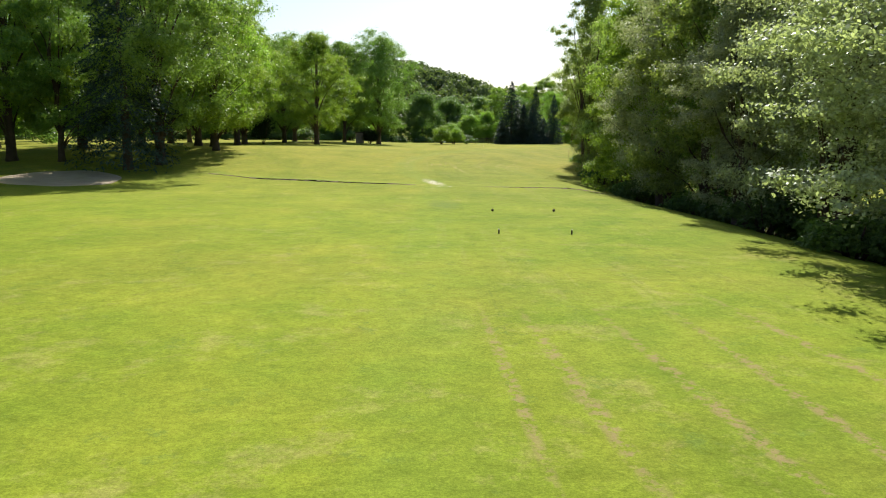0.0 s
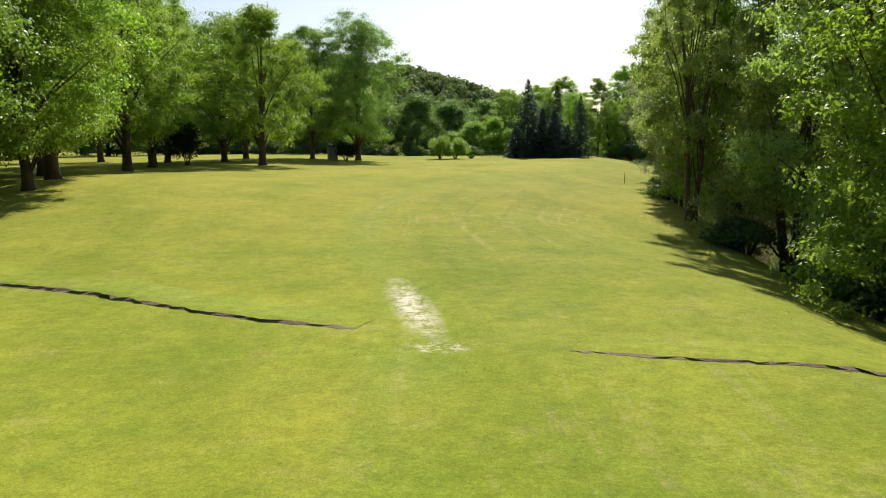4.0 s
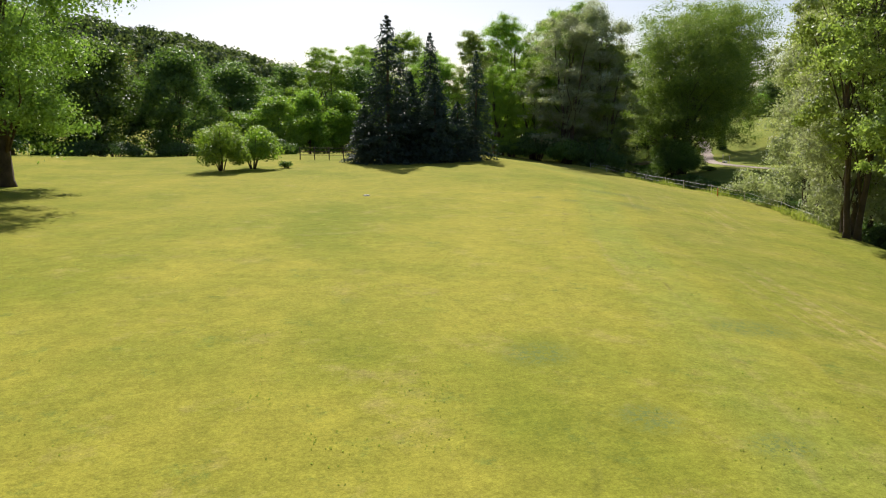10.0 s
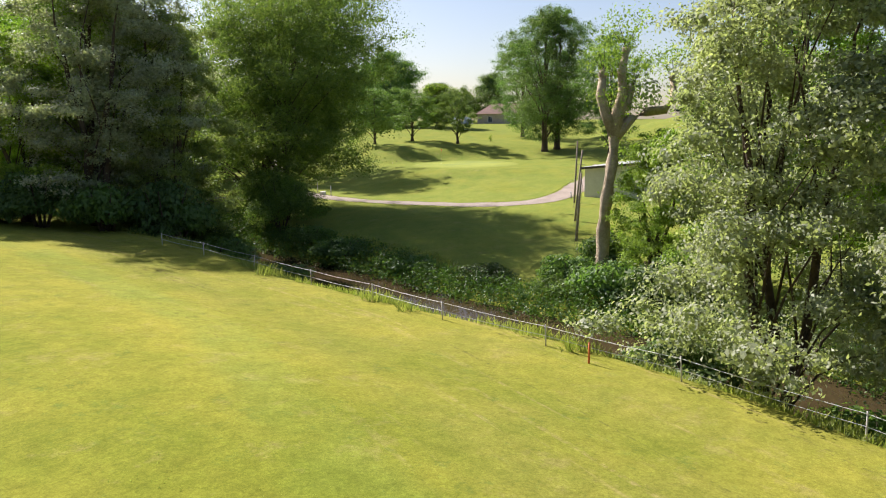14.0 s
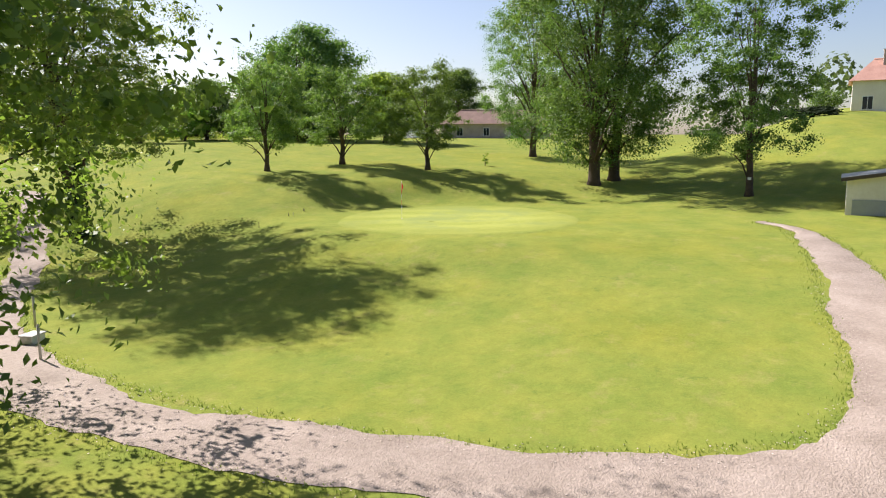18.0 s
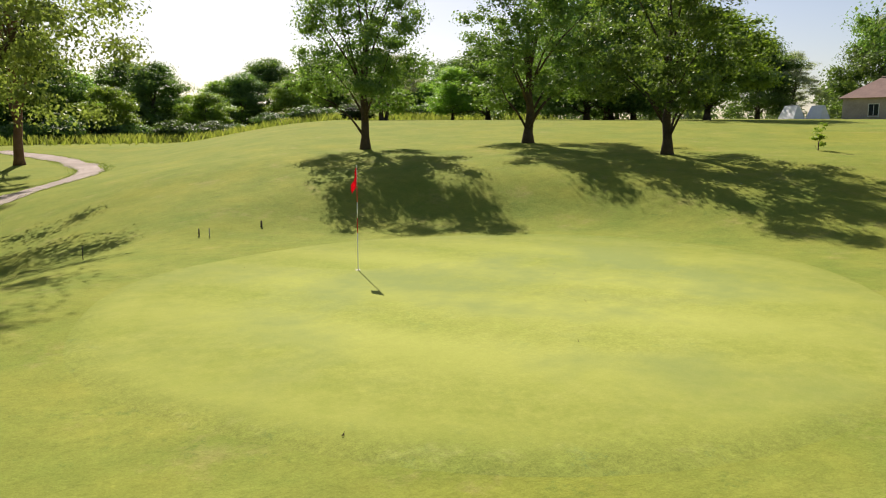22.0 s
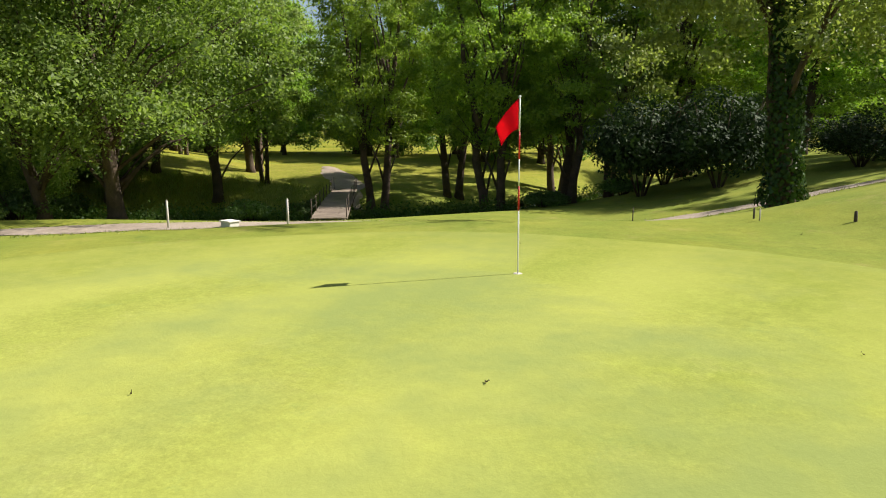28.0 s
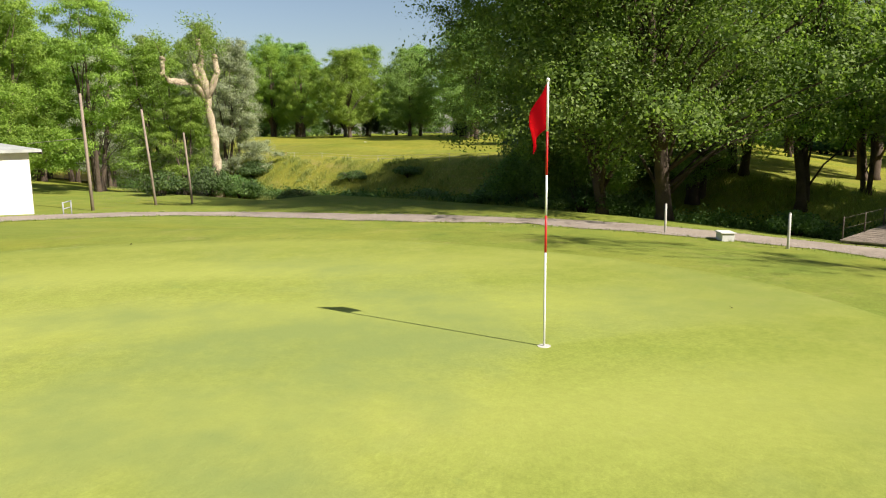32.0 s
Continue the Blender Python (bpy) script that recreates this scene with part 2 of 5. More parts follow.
def grass_material(name, fresh, yellow, dry, streak=0.35, lush=None, meadow=None):
    n = Nodes(name)
    colour, small, fine = grass_colour(n, fresh, yellow, dry, streak, lush, 1.0, meadow)
    # pale earth worn bare where carts cross the ditch, and the thin trail that leads on
    for cx, cy, sx, sy, turn, low in ((-96.95, -122.0, 0.55, 3.6, 0.14, 0.42), (-96.4, -125.8, 0.9, 0.45, 0.1, 0.47)):
        m = n.add("ShaderNodeMapping", vector_type="TEXTURE")
        m.inputs["Location"].default_value, m.inputs["Rotation"].default_value, m.inputs["Scale"].default_value = (cx, cy, 0), (0, 0, turn), (sx, sy, 50)
        n.link(n.coords(), m.inputs["Vector"])
        d = n.add("ShaderNodeVectorMath", operation="LENGTH")
        n.link(m.outputs[0], d.inputs[0])
        mask = n.mix(1.0, n.ramp(d.outputs["Value"], 1.1, 0.3), n.ramp(n.noise(3.2, 7.0, 0.9), low + 0.03, low + 0.11), "MULTIPLY")
        colour = n.mix(n.scaled(mask, 0.95), colour, n.mix(n.ramp(small, 0.3, 0.7), (0.42, 0.35, 0.24), (0.72, 0.66, 0.55)))
    # bare lines left by wheels, and darker clover mats
    for cx, cy, sx, sy, turn, tone in ((-97.35, -161.2, 0.10, 3.6, 0.0, 0), (-96.55, -161.6, 0.14, 3.8, 0.03, 0), (-95.15, -162.0, 0.13, 4.2, 0.04, 0), (-94.0, -162.0, 0.12, 4.4, 0.0, 0), (-92.7, -160.5, 0.12, 4.0, 0.05, 0), (-93.9, -104.4, 0.10, 2.2, -0.3, 0),
                                      (-96.55, -107.0, 0.08, 1.5, -0.1, 0), (-96.2, -106.4, 0.08, 1.6, -0.1, 0), (-95.85, -107.0, 0.08, 1.7, -0.1, 0), (-95.3, -106.2, 0.07, 1.3, -0.1, 0), (-97.1, -138.2, 0.8, 2.2, 0.0, 1), (-89.5, -74.0, 0.7, 0.6, 0.4, 1),
                                      (-89.3, -76.7, 0.45, 0.5, 0.0, 1), (-88.3, -77.8, 0.5, 0.4, 0.0, 1), (-84.8, -73.5, 1.0, 0.7, 0.0, 1), (-77.7, -54.2, 0.6, 0.5, 0.0, 1), (-78.7, -52.8, 0.5, 0.5, 0.0, 1), (-74.7, -55.0, 1.1, 1.3, 0.0, 1), (-73.1, -50.4, 1.6, 0.7, -0.6, 1)):
        m = n.add("ShaderNodeMapping", vector_type="TEXTURE")
        m.inputs["Location"].default_value, m.inputs["Rotation"].default_value, m.inputs["Scale"].default_value = (cx, cy, 0), (0, 0, turn), (sx, sy, 50)
        n.link(n.coords(), m.inputs["Vector"])
        d = n.add("ShaderNodeVectorMath", operation="LENGTH")
        n.link(m.outputs[0], d.inputs[0])
        mask = n.mix(1.0, n.ramp(d.outputs["Value"], 1.15, 0.5), n.ramp(n.noise(4.0, 5.0, 0.8), 0.47, 0.56) if tone == 0 else n.ramp(fine, 0.46, 0.56), "MULTIPLY")
        colour = n.mix(n.scaled(mask, 0.75 if tone == 0 else 0.8), colour, (0.26, 0.19, 0.095) if tone == 0 else (0.10, 0.14, 0.045))
    n.bump(n.mix(0.45, n.noise(1.7, 5.0, 0.65), n.mix(0.5, small, n.mix(0.5, fine, n.noise(38.0, 3.0, 0.7)))), 0.45, 0.12)
    n.fuzz(0.06)
    return n.finish(colour, 0.95, 0.0, 0.03)


def green_material(name, fresh, pale, dry, edge):
    """The close-cut green: pale and yellow patches, faint mown stripes, and a collar that runs out into the fairway grass."""
    n = Nodes(name)
    base, small, fine = grass_colour(n, fresh, pale, dry, 0.0, None, 0.58)
    stripe = n.add("ShaderNodeTexWave", wave_type="BANDS", bands_direction="X")
    stripe.inputs["Scale"].default_value, stripe.inputs["Distortion"].default_value, stripe.inputs["Detail"].default_value = 0.11, 2.2, 2.0
    n.link(n.stretched(1, 1, 1, radians(-35)), stripe.inputs["Vector"])
    base = n.mix(n.scaled(stripe.outputs["Fac"], 0.6), base, [c * 1.12 for c in pale])
    base = n.mix(n.scaled(n.ramp(n.noise(0.24, 5.0, 0.65), 0.46, 0.62), 0.85), base, [edge[0] * 1.35, edge[1] * 1.25, edge[2] * 2])
    far = n.add("ShaderNodeVectorMath", operation="DISTANCE")
    n.link(n.coords(), far.inputs[0])
    far.inputs[1].default_value = (1.6, -2.8, 0)
    wobble = n.add("ShaderNodeMath", operation="ADD")
    n.link(far.outputs["Value"], wobble.inputs[0])
    n.link(n.scaled(n.noise(1.3, 5.0, 0.7), 0.8), wobble.inputs[1])
    base = n.mix(n.scaled(n.ramp(wobble.outputs[0], 4.2, 6.4), 0.5), base, n.mix(n.ramp(small, 0.35, 0.65), [fresh[0] * 0.9, fresh[1] * 0.88, fresh[2] * 0.8], [pale[0] * 0.8, pale[1] * 0.78, pale[2] * 0.7]))
    collar, _, _ = grass_colour(n, edge, [edge[0] * 1.55, edge[1] * 1.25, edge[2] * 1.3], dry, 0.0, None, 0.8)
    n.bump(n.mix(0.5, small, fine), 0.35, 0.03)
    n.fuzz(0.06)
    return n.finish(n.mix(n.ramp(wobble.outputs[0], 6.9, 7.5), base, collar), 0.95, 0.0, 0.03)


GRASS = grass_material("fairway_grass", (0.157, 0.18, 0.020), (0.282, 0.256, 0.036), (0.35, 0.27, 0.12), 0.55, (0.115, 0.195, 0.012), (0.143, 0.195, 0.036))
GREEN = green_material("putting_green_grass", (0.195, 0.245, 0.040), (0.305, 0.325, 0.078), (0.39, 0.37, 0.15), (0.150, 0.200, 0.038))
LONG_GRASS = leaf_material("long_grass", (0.15, 0.20, 0.045), (0.38, 0.38, 0.13), 0.4, 0.8, 0.1)
GRAVEL = surface("gravel_path", (0.20, 0.16, 0.122), (0.42, 0.35, 0.285), 0.55, 0.95, 0.9, 0.04, 18)
VERGE = leaf_material("verge_grass_blades", (0.10, 0.15, 0.03), (0.26, 0.30, 0.08), 0.35, 0.8, 0.1)
PEBBLE = surface("pale_pebbles", (0.30, 0.25, 0.20), (0.62, 0.55, 0.47), 9.0, 0.9, 0.2, 0.01, 6)
SOIL = surface("bare_soil", (0.10, 0.07, 0.04), (0.22, 0.16, 0.09), 1.5, 0.95, 0.7, 0.04)
SAND = surface("bunker_sand", (0.36, 0.27, 0.17), (0.50, 0.40, 0.27), 1.0, 0.95, 0.4, 0.02)
BARK = surface("brown_bark", (0.045, 0.032, 0.022), (0.14, 0.10, 0.07), 1.6, 0.95, 0.9, 0.05, 9)
PALE_BARK = surface("peeling_pale_bark", (0.26, 0.19, 0.115), (0.66, 0.54, 0.37), 2.2, 0.9, 1.0, 0.08, 5)
RED_BARK = surface("pine_bark", (0.12, 0.06, 0.035), (0.27, 0.15, 0.09), 1.8, 0.95, 0.9, 0.05, 9)
LIME = leaf_material("bright_leaves", (0.125, 0.225, 0.04), (0.36, 0.50, 0.085), 0.45)
DEEP = leaf_material("deep_green_leaves", (0.060, 0.125, 0.042), (0.19, 0.28, 0.075), 0.45)
ALDER = leaf_material("olive_leaves", (0.125, 0.185, 0.062), (0.39, 0.46, 0.16), 0.45)
WILLOW = leaf_material("silvery_leaves", (0.22, 0.245, 0.16), (0.52, 0.54, 0.40), 0.4)
SALLOW = leaf_material("grey_olive_leaves", (0.17, 0.195, 0.12), (0.45, 0.465, 0.31), 0.45)
PARK = leaf_material("park_leaves", (0.105, 0.19, 0.052), (0.32, 0.44, 0.105), 0.34)
BANKLEAF = leaf_material("riverside_leaves", (0.088, 0.16, 0.045), (0.28, 0.385, 0.098), 0.5)
ORCHARD = leaf_material("orchard_leaves", (0.06, 0.115, 0.036), (0.22, 0.30, 0.08), 0.45)
NEEDLE = leaf_material("spruce_needles", (0.022, 0.044, 0.034), (0.07, 0.105, 0.075), 0.2, 0.6, 0.3)
PINE_NEEDLE = leaf_material("pine_needles", (0.03, 0.05, 0.02), (0.10, 0.11, 0.045), 0.2, 0.6)
HERB = leaf_material("nettle_leaves", (0.03, 0.07, 0.016), (0.11, 0.17, 0.035), 0.35)
IVY = leaf_material("ivy_leaves", (0.015, 0.045, 0.01), (0.05, 0.11, 0.02), 0.2, 0.35)
DARKBUSH = leaf_material("dark_hedge_leaves", (0.010, 0.022, 0.009), (0.035, 0.06, 0.02), 0.15, 0.7, 0.15)
BRAMBLE = leaf_material("bramble_leaves", (0.045, 0.09, 0.028), (0.14, 0.21, 0.065), 0.4, 0.55, 0.25)
# the haze of distance is painted in as a greyed leaf colour
HAZE_TINTED = leaf_material("haze_tinted_far_leaves", (0.075, 0.115, 0.055), (0.165, 0.215, 0.10), 0.35, 0.7, 0.1)


# ---- ground ----
STREAM = [(-74, -260), (-74, -200), (-75, -150), (-75.5, -122), (-74, -104), (-70, -88), (-64.5, -74), (-58.5, -61), (-54, -52), (-51.6, -45), (-50.7, -38),
          (-49.5, -31), (-47.3, -24), (-45.2, -14.5), (-43, -6.5), (-39.3, 1.8), (-34, 9), (-33.5, 17), (-36, 27), (-42, 45), (-50, 90)]
WATER = -4.05
HILL = ((-180, 480, 60, 205, 130), (-420, 420, 52, 200, 150))


def step(v):
    v = np.clip(v, 0, 1)
    return v * v * (3 - 2 * v)


def stream_side(x, y):
    """Distance to the stream's middle line; below zero on the fairway's side."""
    best = np.full(np.shape(x), 1e9)
    side = np.ones(np.shape(x))
    for (ax, ay), (bx, by) in zip(STREAM[:-1], STREAM[1:]):
        ux, uy = bx - ax, by - ay
        k = np.clip(((x - ax) * ux + (y - ay) * uy) / (ux * ux + uy * uy), 0, 1)
        d = np.hypot(x - ax - k * ux, y - ay - k * uy)
        near = d < best
        best = np.where(near, d, best)
        side = np.where(near, np.where(ux * (y - ay) - uy * (x - ax) > 0, -1.0, 1.0), side)
    return best * side


def height(x, y):
    x, y = np.asarray(x, float), np.asarray(y, float)
    s = stream_side(x, y)
    d = np.abs(s)
    # the fairway, falling gently towards its bank
    tee = step((-100 - y) / 22)
    f = 0.45 + 0.6 * step((-97 - x) / 18) * (1 - tee) - 1.32 * step((-92 - y) / 30) + 0.12 * step((-128 - y) / 12) - 1.3 * step((22 - 8 * tee - d) / (14 - 6 * tee))
    f = f + 0.10 * np.sin(x * 0.16 + 1) * np.sin(y * 0.11) * (1 - 0.7 * tee)
    f = f - 1.8 * step((y + 2) / 16)
    f = WATER - 0.5 + (f - WATER + 0.5) * step((d - 2.0) / 7.0)
    # the meadow with the green, rising to the orchard and to the farm
    south = np.maximum(0, -y - 8)
    g = -3.0 + 0.9 * step((d - 5) / 9) - 0.75 * step((-y - 22) / 9) * step((-x - 23) / 8)
    m = x - 0.4 * np.maximum(y, 0)
    g = g + 2.1 * step((m + 20 + 0.5 * south) / (18 + 1.2 * south))
    n = 0.6 * x + 0.8 * y
    g = g + 2.15 * step((n - 1) / 16) + 0.08 * np.clip(n - 16, 0, 24) + 0.03 * np.clip(n - 40, 0, 60)
    g = g + 5.3 * step((x - 5) / 38) * step((-2 - y) / 22)
    r = np.hypot(x - 1.6, y + 2.8)
    g = g + (-0.012 + 0.012 * (x - 1.6) - g) * step((12.5 - r) / 4.5)
    g = WATER - 0.5 + (g - WATER + 0.5) * step((d - 2.0) / 4.6)
    blend = step(s / (4 + 2 * np.maximum(0, y - 55)) + 0.5)
    z = f + (g - f) * blend
    for hx, hy, top, wx, wy in HILL:
        z = z + top * np.exp(-(((x - hx) / wx) ** 2) * 1.2 - (((y - hy) / wy) ** 2) * 1.2)
    return z


def ground_z(x, y):
    return float(height(x, y))


def mesh_object(name, verts, faces, material, parent=None, smooth=False):
    me = bpy.data.meshes.new(name)
    me.from_pydata([tuple(v) for v in verts], [], [tuple(f) for f in faces])
    me.materials.append(material)
    if smooth:
        me.polygons.foreach_set("use_smooth", np.ones(len(me.polygons), bool))
    ob = new(name, me)
    ob.parent = parent
    return ob


def part(name, bm, material, parent, label=""):
    me = bpy.data.meshes.new(name)
    bm.to_mesh(me)
    bm.free()
    me.materials.append(material)
    ob = new(name, me)
    ob.parent = parent
    return tagged(ob, label)


def box_bm(x0, y0, z0, x1, y1, z1, bevel=0.0):
    bm = bmesh.new()
    bmesh.ops.create_cube(bm, size=1.0, matrix=Matrix.LocRotScale(((x0 + x1) / 2, (y0 + y1) / 2, (z0 + z1) / 2), None, (abs(x1 - x0), abs(y1 - y0), abs(z1 - z0))))
    if bevel:
        bmesh.ops.bevel(bm, geom=bm.edges[:], offset=bevel, segments=2, affect="EDGES")
    return bm


def thing(name, x, y, z=None, turn=0.0, label="", category="", group=""):
    ob = new(name)
    ob.matrix_world = pose(x, y, ground_z(x, y) if z is None else z, 0, 0, turn)
    return tagged(ob, label, category, group)


def lines(*spans):
    """Grid lines from spans of (from, to, step)."""
    out = []
    for a, b, s in spans:
        out += list(np.arange(a, b, s))
    return np.array(out + [spans[-1][1]])


gx = lines((-2200, -1000, 200), (-1000, -200, 40), (-200, -132, 4), (-132, 40, 0.9), (40, 100, 3), (100, 400, 20), (400, 1000, 60), (1000, 2200, 200))
gy = lines((-1800, -600, 200), (-600, -190, 25), (-190, 66, 0.9), (66, 140, 4), (140, 1100, 24), (1100, 2600, 250))
X, Y = np.meshgrid(gx, gy)
Z = height(X, Y)
W = len(gx)
quads = [(r * W + c, r * W + c + 1, (r + 1) * W + c + 1, (r + 1) * W + c) for r in range(len(gy) - 1) for c in range(W - 1)]
# the cart trail that the turf's wear follows: how far along it, and how far to its right
TRAIL = np.array([(-98.4, -260), (-98.4, -175), (-98.4, -160), (-98.1, -150), (-97.6, -140), (-97.1, -130), (-96.8, -124), (-97.2, -119), (-98.3, -115), (-98.9, -110), (-98.8, -105), (-97.6, -99.5), (-95.8, -94.5), (-93.5, -89), (-91, -84), (-86, -74), (-81.4, -63.7), (-74, -50), (-66, -36), (-58, 0), (-58, 200)], float)
best, off, run, gone = np.full(X.shape, 1e9), np.zeros(X.shape), np.zeros(X.shape), 0.0
for p, q in zip(TRAIL[:-1], TRAIL[1:]):
    w, long = q - p, float(np.hypot(*(q - p)))
    k = np.clip(((X - p[0]) * w[0] + (Y - p[1]) * w[1]) / long**2, 0, 1)
    d = np.hypot(X - p[0] - k * w[0], Y - p[1] - k * w[1])
    right = np.sign((X - p[0]) * w[1] - (Y - p[1]) * w[0])
    off, run, best = np.where(d < best, d * right, off), np.where(d < best, gone + k * long, run), np.minimum(best, d)
    gone += long
ground = mesh_object("ground", np.stack([X, Y, Z], -1).reshape(-1, 3), quads, GRASS, smooth=True)
for name, values in (("trail_offset", off), ("trail_along", run)):
    ground.data.attributes.new(name, "FLOAT", "POINT").data.foreach_set("value", np.clip(values, -60, 600).ravel().astype(np.float32))
tagged(ground, "mown yellow-green golf course grass falling to a stream bank", "grass", kind="structure")


def smooth_line(points, spacing=0.7):
    """A rounded line through the points."""
    p = np.array([points[0], *points, points[-1]], float)
    out = []
    for i in range(1, len(p) - 2):
        count = max(2, int(np.hypot(*(p[i + 1] - p[i])) / spacing))
        for k in np.arange(count) / count:
            a, b, c, d = p[i - 1 : i + 3]
            out.append(0.5 * (2 * b + (c - a) * k + (2 * a - 5 * b + 4 * c - d) * k**2 + (3 * b - a - 3 * c + d) * k**3))
    return np.array(out + [p[-1]])


def ribbon(name, points, width, material, lift=0.05, wobble=0.12, z=None, seed=1):
    """A strip that lies on the ground, with an uneven edge."""
    rng = np.random.default_rng(seed)
    line = smooth_line(points, 0.4)
    along = np.gradient(line, axis=0)
    side = np.stack([-along[:, 1], along[:, 0]], -1) / np.linalg.norm(along, axis=1)[:, None]
    edge = np.stack([np.convolve(rng.normal(0, wobble * 2.2, len(line) + 6), np.ones(7) / 7, "valid") + rng.normal(0, wobble * 0.25, len(line)) for _ in range(2)], -1)
    verts, faces = [], []
    for i, (p, s) in enumerate(zip(line, side)):
        w = width / 2 if np.isscalar(width) else np.interp(i / (len(line) - 1), np.linspace(0, 1, len(width)), width) / 2
        for k in (-1.0, -0.55, 0.0, 0.55, 1.0):
            jitter = edge[i, 0 if k < 0 else 1] if abs(k) == 1 else 0
            q = p + s * (k * w + jitter)
            h = ground_z(*q) if z is None else z
            verts.append((q[0], q[1], h + (lift if abs(k) < 1 else 0.018 if z is None else 0.0)))
    for i in range(len(line) - 1):
        for k in range(4):
            faces.append((i * 5 + k, (i + 1) * 5 + k, (i + 1) * 5 + k + 1, i * 5 + k + 1))
    return mesh_object(name, verts, faces, material, smooth=True)


def patch(name, cx, cy, rx, ry, turn, material, lift=0.03, lobes=0.08, rings=14, spokes=72, seed=3):
    """A rounded patch that follows the ground."""
    rng = np.random.default_rng(seed)
    ph = rng.uniform(0, 6.28, 4)
    verts, faces = [(cx, cy, ground_z(cx, cy) + lift)], []
    c, s = math.cos(turn), math.sin(turn)
    for i in range(1, rings + 1):
        for j in range(spokes):
            a = 2 * math.pi * j / spokes
            k = i / rings * (1 + lobes * (math.sin(2 * a + ph[0]) + 0.6 * math.sin(3 * a + ph[1]) + 0.3 * math.sin(7 * a + ph[2])))
            u, v = rx * k * math.cos(a), ry * k * math.sin(a)
            x, y = cx + c * u - s * v, cy + s * u + c * v
            verts.append((x, y, ground_z(x, y) + (lift if i < rings else -0.02)))
    for j in range(spokes):
        faces.append((0, 1 + j, 1 + (j + 1) % spokes))
        for i in range(rings - 1):
            a, b = 1 + i * spokes + j, 1 + i * spokes + (j + 1) % spokes
            faces.append((a, a + spokes, b + spokes, b))
    return mesh_object(name, verts, faces, material, smooth=True)


tagged(patch("putting_green", 1.6, -2.8, 7.3, 7.1, 0.3, GREEN, 0.03, 0.035, 20, 110), "pale close-cut putting green on a low mound", "putting green", kind="structure")
PATH_LINE = [(-9, 52), (-5.5, 44), (-3.6, 36), (-4, 29), (-7.2, 23.5), (-9.6, 20), (-12, 16.4), (-15.5, 11.5), (-18.7, 7.5), (-21.6, 3.2), (-23.6, -2), (-24.4, -8), (-23.7, -14), (-22.7, -18.3), (-21, -21.6), (-18.7, -23.5), (-14.6, -23.9), (-9, -23.1), (-2.4, -22.1), (3.2, -20.6), (6.6, -18.4)]
PATH_WIDTH = [1.5, 1.5, 1.5, 1.6, 1.7, 1.7, 1.8, 2.0, 2.4, 2.6, 2.6, 2.6, 2.4, 1.6, 0.5]
tagged(ribbon("gravel_path", PATH_LINE, PATH_WIDTH, GRAVEL, 0.05, 0.16),
       "pinkish beige gravel path with a loose grassy edge", "path", kind="structure")
tagged(ribbon("farm_track", [(13.2, -31.4), (14.8, -31.0), (16.8, -32.7), (18.7, -35.1), (24, -39), (34, -42), (46, -43)], 2.3, GRAVEL, 0.05, 0.2, seed=6), "pale gravel farm track beyond the sheds", "path", kind="structure")
tagged(ribbon("bridge_path", [(-38.9, 12.3), (-42, 13.4), (-46, 14.8), (-53, 15.7)], [2.0, 2.6, 2.2, 0.6], GRAVEL, 0.05, 0.2, seed=5), "beige gravel track leaving a footbridge", "path", kind="structure")
tagged(ribbon("stream_water", STREAM, 6.4, surface("stream_water", (0.030, 0.022, 0.010), (0.065, 0.046, 0.022), 0.4, 0.10, 0.08, 0.01, 6, spec=0.08), 0.0, 0.0, WATER), "brown shallow stream between grassy banks", "stream", kind="structure")
tagged(patch("bunker", -122.6, -119.0, 3.6, 6.4, 0.55, SAND, 0.04, 0.08, seed=8), "shaded sand bunker beside the trees", "bunker", kind="structure")

# ---- plants ----
def quads_mesh(name, verts, material):
    """A mesh of loose four-cornered leaves from an array of corners."""
    count = len(verts) // 4
    me = bpy.data.meshes.new(name)
    me.vertices.add(count * 4)
    me.vertices.foreach_set("co", np.ascontiguousarray(verts, np.float32).ravel())
    me.loops.add(count * 4)
    me.loops.foreach_set("vertex_index", np.arange(count * 4, dtype=np.int32))
    me.polygons.add(count)
    me.polygons.foreach_set("loop_start", np.arange(0, count * 4, 4, dtype=np.int32))
    me.update(calc_edges=True)
    me.materials.append(material)
    return me


def leaves(centres, normals, size, rng, narrow=0.55):
    """Rhombic leaves at the centres, facing about the normals."""
    n = len(centres)
    nrm = normals / (np.linalg.norm(normals, axis=1)[:, None] + 1e-9)
    any_way = rng.normal(size=(n, 3))
    u = np.cross(nrm, any_way)
    u /= np.linalg.norm(u, axis=1)[:, None] + 1e-9
    v = np.cross(nrm, u)
    s = (size * rng.uniform(0.6, 1.3, n))[:, None]
    fold = nrm * s * 0.12
    return np.stack([centres - u * s * 0.5, centres + v * s * 0.5 * narrow + fold, centres + u * s * 0.5, centres - v * s * 0.5 * narrow + fold], 1).reshape(-1, 3)


def tube(bm, points, radii, sides=8):
    """A tapered tube along the points."""
    rings = []
    for i, p in enumerate(points):
        ahead = (Vector(points[min(i + 1, len(points) - 1)]) - Vector(points[max(i - 1, 0)])).normalized()
        u = ahead.orthogonal().normalized()
        v = ahead.cross(u)
        rings.append([bm.verts.new(Vector(p) + (u * math.cos(2 * math.pi * k / sides) + v * math.sin(2 * math.pi * k / sides)) * radii[i]) for k in range(sides)])
    for a, b in zip(rings[:-1], rings[1:]):
        for k in range(sides):
            f = bm.faces.new((a[k], a[(k + 1) % sides], b[(k + 1) % sides], b[k]))
            f.smooth = True
    bm.faces.new(list(reversed(rings[0])))
    bm.faces.new(rings[-1])


